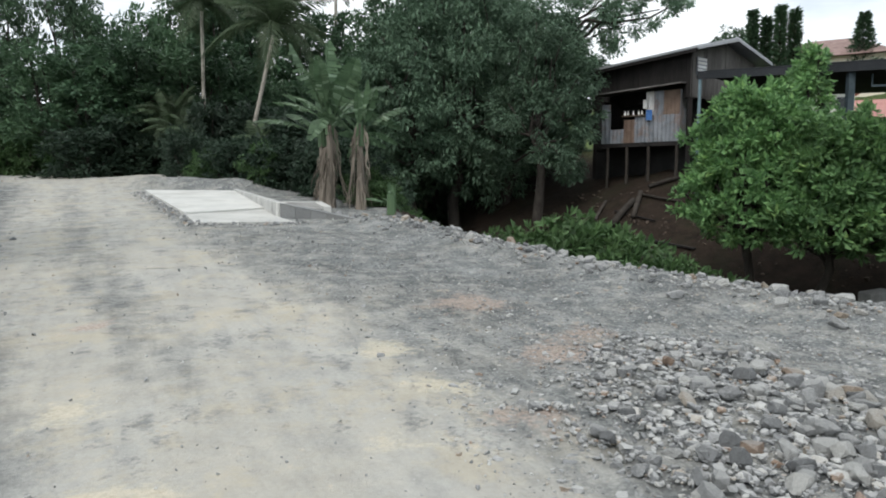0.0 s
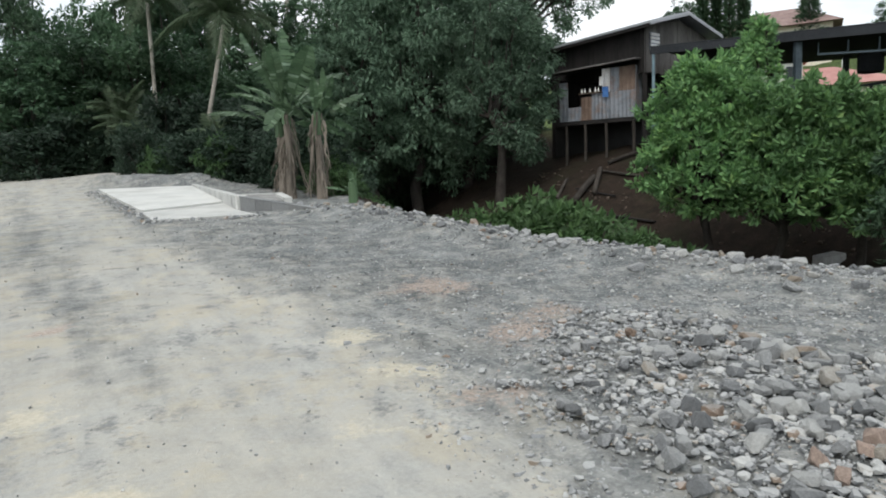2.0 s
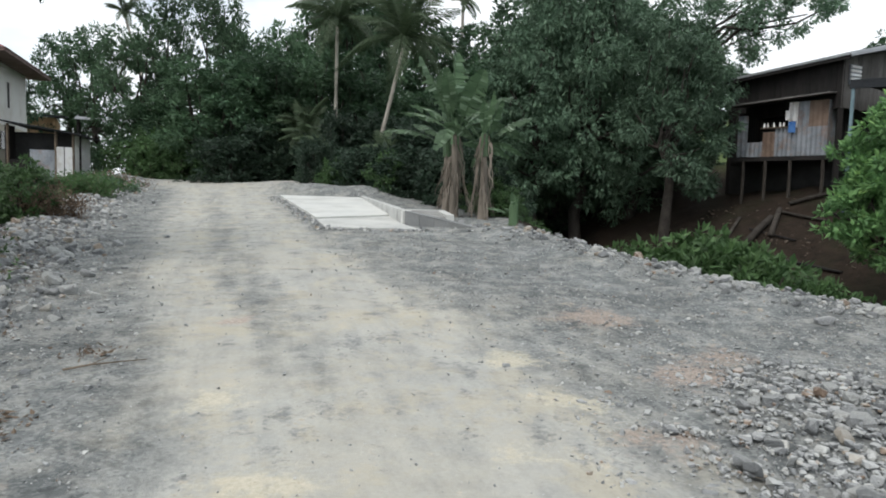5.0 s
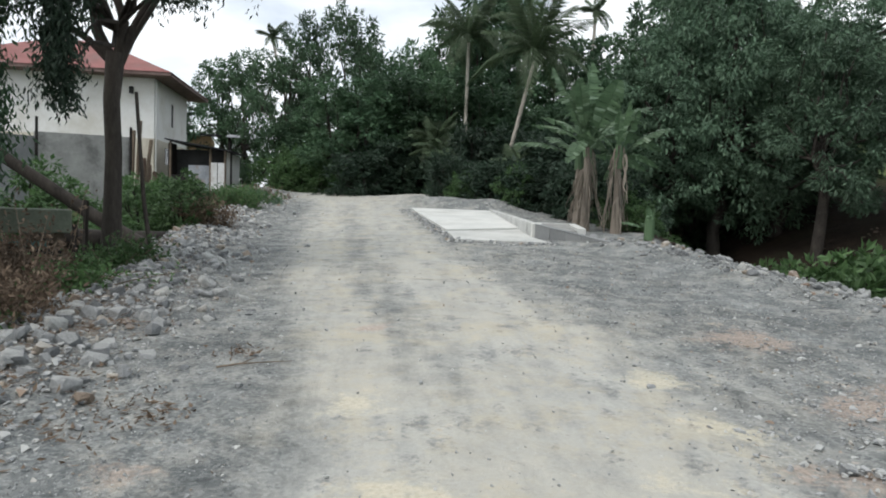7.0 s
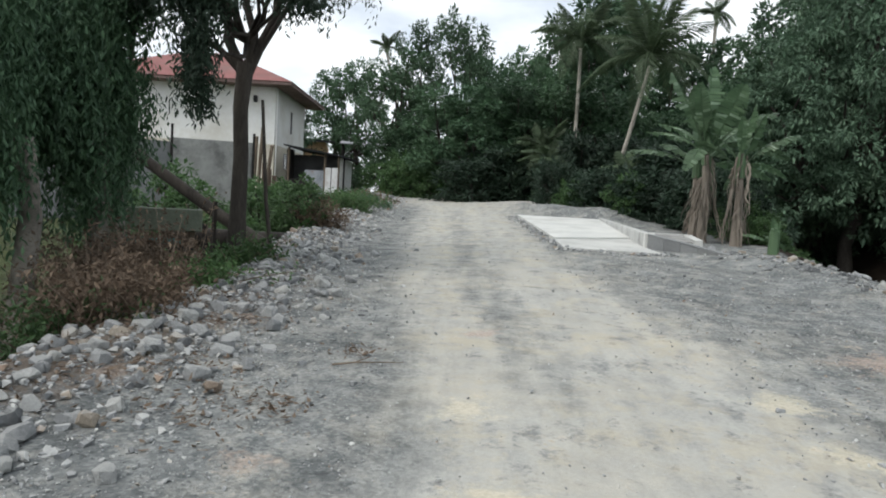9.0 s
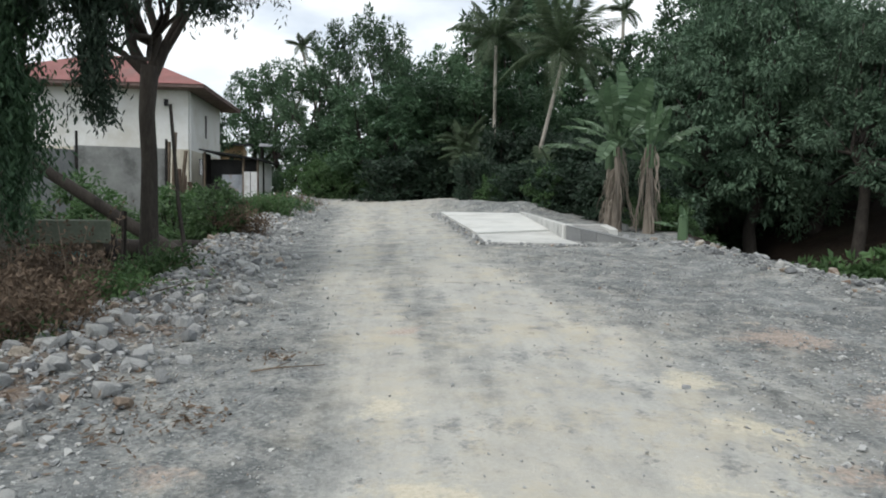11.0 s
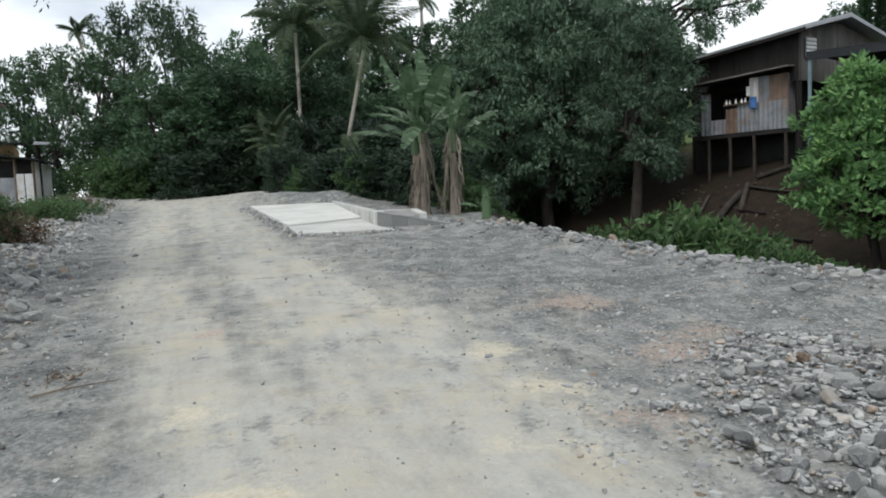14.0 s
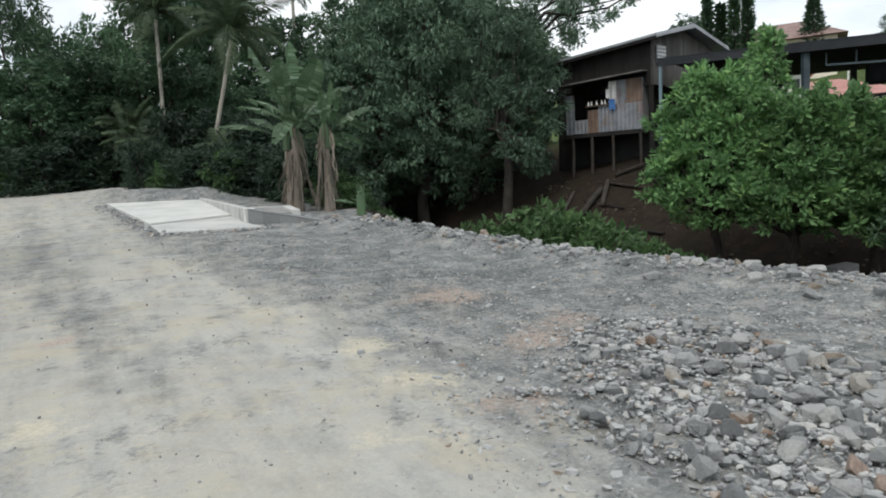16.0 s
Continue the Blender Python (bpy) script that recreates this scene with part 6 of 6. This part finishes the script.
def stones():
    g = np.random.default_rng(301)
    heap = thing("stone_rubble", "heap of broken grey and brown stones beside the track", "rubble")
    p = take(g, 19000, -0.4, 5.2, 0.7, 5.6, lambda p: rubble_mask(p) * (0.5 + 0.45 * (R_SMALL(p) > -0.05)))
    size = np.clip(0.043 * np.exp(g.normal(size=len(p)) * 0.55), 0.02, 0.135) * (0.75 + 0.5 * ease(p[:, 0] - 0.25 * (p[:, 1] - 3.5), 0.4, 2.6))
    near = np.argsort(-size * np.where((p[:, 0] < 3.4) & (p[:, 1] > 1.9), 1, 0.2))[:290]
    for i in near:
        red = p[i][0] > 1.5 and p[i][1] < 2.9 and g.random() < 0.25
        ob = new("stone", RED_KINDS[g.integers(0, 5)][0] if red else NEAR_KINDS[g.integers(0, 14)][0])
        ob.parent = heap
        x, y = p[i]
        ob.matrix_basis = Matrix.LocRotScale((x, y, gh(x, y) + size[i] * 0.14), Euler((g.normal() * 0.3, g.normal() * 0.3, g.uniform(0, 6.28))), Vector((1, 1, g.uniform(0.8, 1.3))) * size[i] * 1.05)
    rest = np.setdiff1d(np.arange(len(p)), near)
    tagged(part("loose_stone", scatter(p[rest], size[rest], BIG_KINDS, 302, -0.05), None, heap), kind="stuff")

    bank = thing("stone_edging", "loose grey quarry stones heaped along the road edge", "rubble")
    p = take(g, 110000, -22, -2.0, -2, 24, lambda p: np.exp(-((line_distance(p, LEFT_EDGE) - 0.2) / 0.72) ** 2) * np.where(within(p, PLATFORM), 1.0, 0.4))
    size = np.clip(0.062 * np.exp(g.normal(size=len(p)) * 0.52), 0.026, 0.19)
    near = np.argsort(-size * np.where((p[:, 1] < 8.5) & (p[:, 1] > 1.2), 1, 0.15))[:290]
    for i in near:
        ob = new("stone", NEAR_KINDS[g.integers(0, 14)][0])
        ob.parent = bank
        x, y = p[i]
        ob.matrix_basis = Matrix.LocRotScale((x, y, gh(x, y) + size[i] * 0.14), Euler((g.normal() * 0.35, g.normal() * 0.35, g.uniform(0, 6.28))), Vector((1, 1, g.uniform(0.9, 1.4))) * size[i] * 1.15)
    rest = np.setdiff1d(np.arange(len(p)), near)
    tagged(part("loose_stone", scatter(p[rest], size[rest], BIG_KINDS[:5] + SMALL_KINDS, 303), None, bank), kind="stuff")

    rim = thing("stone_edging", "loose grey stones along the edge above the gully", "rubble")
    p = take(g, 40000, -9, 9, 3, 21, lambda p: np.exp(-((line_distance(p, RIGHT_EDGE) - 0.1) / 0.4) ** 2) * np.where(p[:, 1] < 12.2, 0.9, 0.0))
    size = np.clip(0.05 * np.exp(g.normal(size=len(p)) * 0.5), 0.028, 0.16)
    near = np.argsort(-size * np.where((p[:, 1] < 12.5) & (p[:, 0] < 5), 1, 0.2))[:260]
    for i in near:
        ob = new("stone", NEAR_KINDS[g.integers(0, 14)][0])
        ob.parent = rim
        x, y = p[i]
        ob.matrix_basis = Matrix.LocRotScale((x, y, gh(x, y) + size[i] * 0.14), Euler((g.normal() * 0.3, g.normal() * 0.3, g.uniform(0, 6.28))), Vector((1, 1, g.uniform(0.8, 1.2))) * size[i] * 1.2)
    rest = np.setdiff1d(np.arange(len(p)), near)
    tagged(part("loose_stone", scatter(p[rest], size[rest], BIG_KINDS, 304), None, rim), kind="stuff")

    p = take(g, 60000, -13, -2.0, 0.8, 16, lambda p: np.exp(-((line_distance(p, LEFT_EDGE) - 0.8) / 0.75) ** 2) * within(p, PLATFORM) * (0.15 + 0.75 * (R_SMALL(p) + R_MID(p) > 0.0)) * np.clip(7.0 / np.hypot(p[:, 0], p[:, 1]), 0, 1))
    size = np.clip(0.027 * np.exp(g.normal(size=len(p)) * 0.55), 0.012, 0.11)
    tagged(new("shoulder_gravel", scatter(p, size, BIG_KINDS[:4] + SMALL_KINDS, 309, 0.05)), "coarse broken grey stone along the road shoulder", "gravel", kind="stuff")

    p = take(g, 5000, 0.5, 12, 10, 24.5, lambda p: ease(terrain(p)[1], 2.5, 5) * ease(-terrain(p)[1], -14, -11) * (R_MID(p) > -0.1) * 0.45)
    size = np.clip(0.06 * np.exp(g.normal(size=len(p)) * 0.6), 0.03, 0.3)
    tagged(new("bank_debris", scatter(p, size, BIG_KINDS, 306, mat=MAT_CLOD)), "broken stones and clods lying on the earth bank", "debris", kind="stuff")

    p = take(g, 30000, -10.5, -3, 10.5, 20.5, lambda p: np.exp(-((line_distance(p, [(-3.45, 11.55), (-5.2, 11.1), (-5.98, 12.35), (-9.6, 17.6)]) - 0.03) / 0.14) ** 2) * 0.8 + 0.5 * np.exp(-(line_distance(p, [(-9.5, 17.75), (-7.1, 18.1)]) / 0.25) ** 2))
    size = np.clip(0.045 * np.exp(g.normal(size=len(p)) * 0.5), 0.02, 0.14)
    tagged(new("slab_gravel", scatter(p, size, SMALL_KINDS, 307)), "loose gravel pushed against the slab edges", "gravel", kind="stuff")

    chips = take(g, 160000, -8.5, 6.5, 1.3, 12, lambda p: np.clip((3.1 / np.hypot(p[:, 0], p[:, 1] + 0.3)) ** 1.7, 0, 1) * within(p, PLATFORM) * (0.07 + 0.8 * np.clip(1.0 - np.exp(-(line_distance(p, TRACK_A) / 0.8) ** 2) - np.exp(-(line_distance(p, TRACK_B) / 1.1) ** 2), 0, 1)))
    size = np.clip(0.014 * np.exp(g.normal(size=len(chips)) * 0.5), 0.006, 0.05) * np.clip(np.hypot(chips[:, 0], chips[:, 1]) / 5, 0.8, 1.35)
    tagged(new("gravel", scatter(chips, size, SMALL_KINDS, 305)), "loose crushed grey gravel scattered over the road", "gravel", kind="stuff")

    p = take(g, 36000, -1.6, 6.2, 1.5, 8.0, lambda p: within(p, PLATFORM) * 0.75 * np.clip(1.0 - np.exp(-(line_distance(p, TRACK_A) / 1.0) ** 2) - np.exp(-(line_distance(p, TRACK_B) / 0.95) ** 2), 0, 1) * ease(-np.hypot(p[:, 0] - 2.4, p[:, 1] - 3.2), -4.4, -1.6))
    size = np.clip(0.022 * np.exp(g.normal(size=len(p)) * 0.55), 0.010, 0.085) * (1 + 0.45 * np.exp(-((p[:, 0] - 0.4) / 0.7) ** 2 - ((p[:, 1] - 3.0) / 1.2) ** 2))
    tagged(new("coarse_gravel", scatter(p, size, SMALL_KINDS, 308, -0.1)), "coarse broken grey stone strewn round the rubble", "gravel", kind="stuff")


stones()
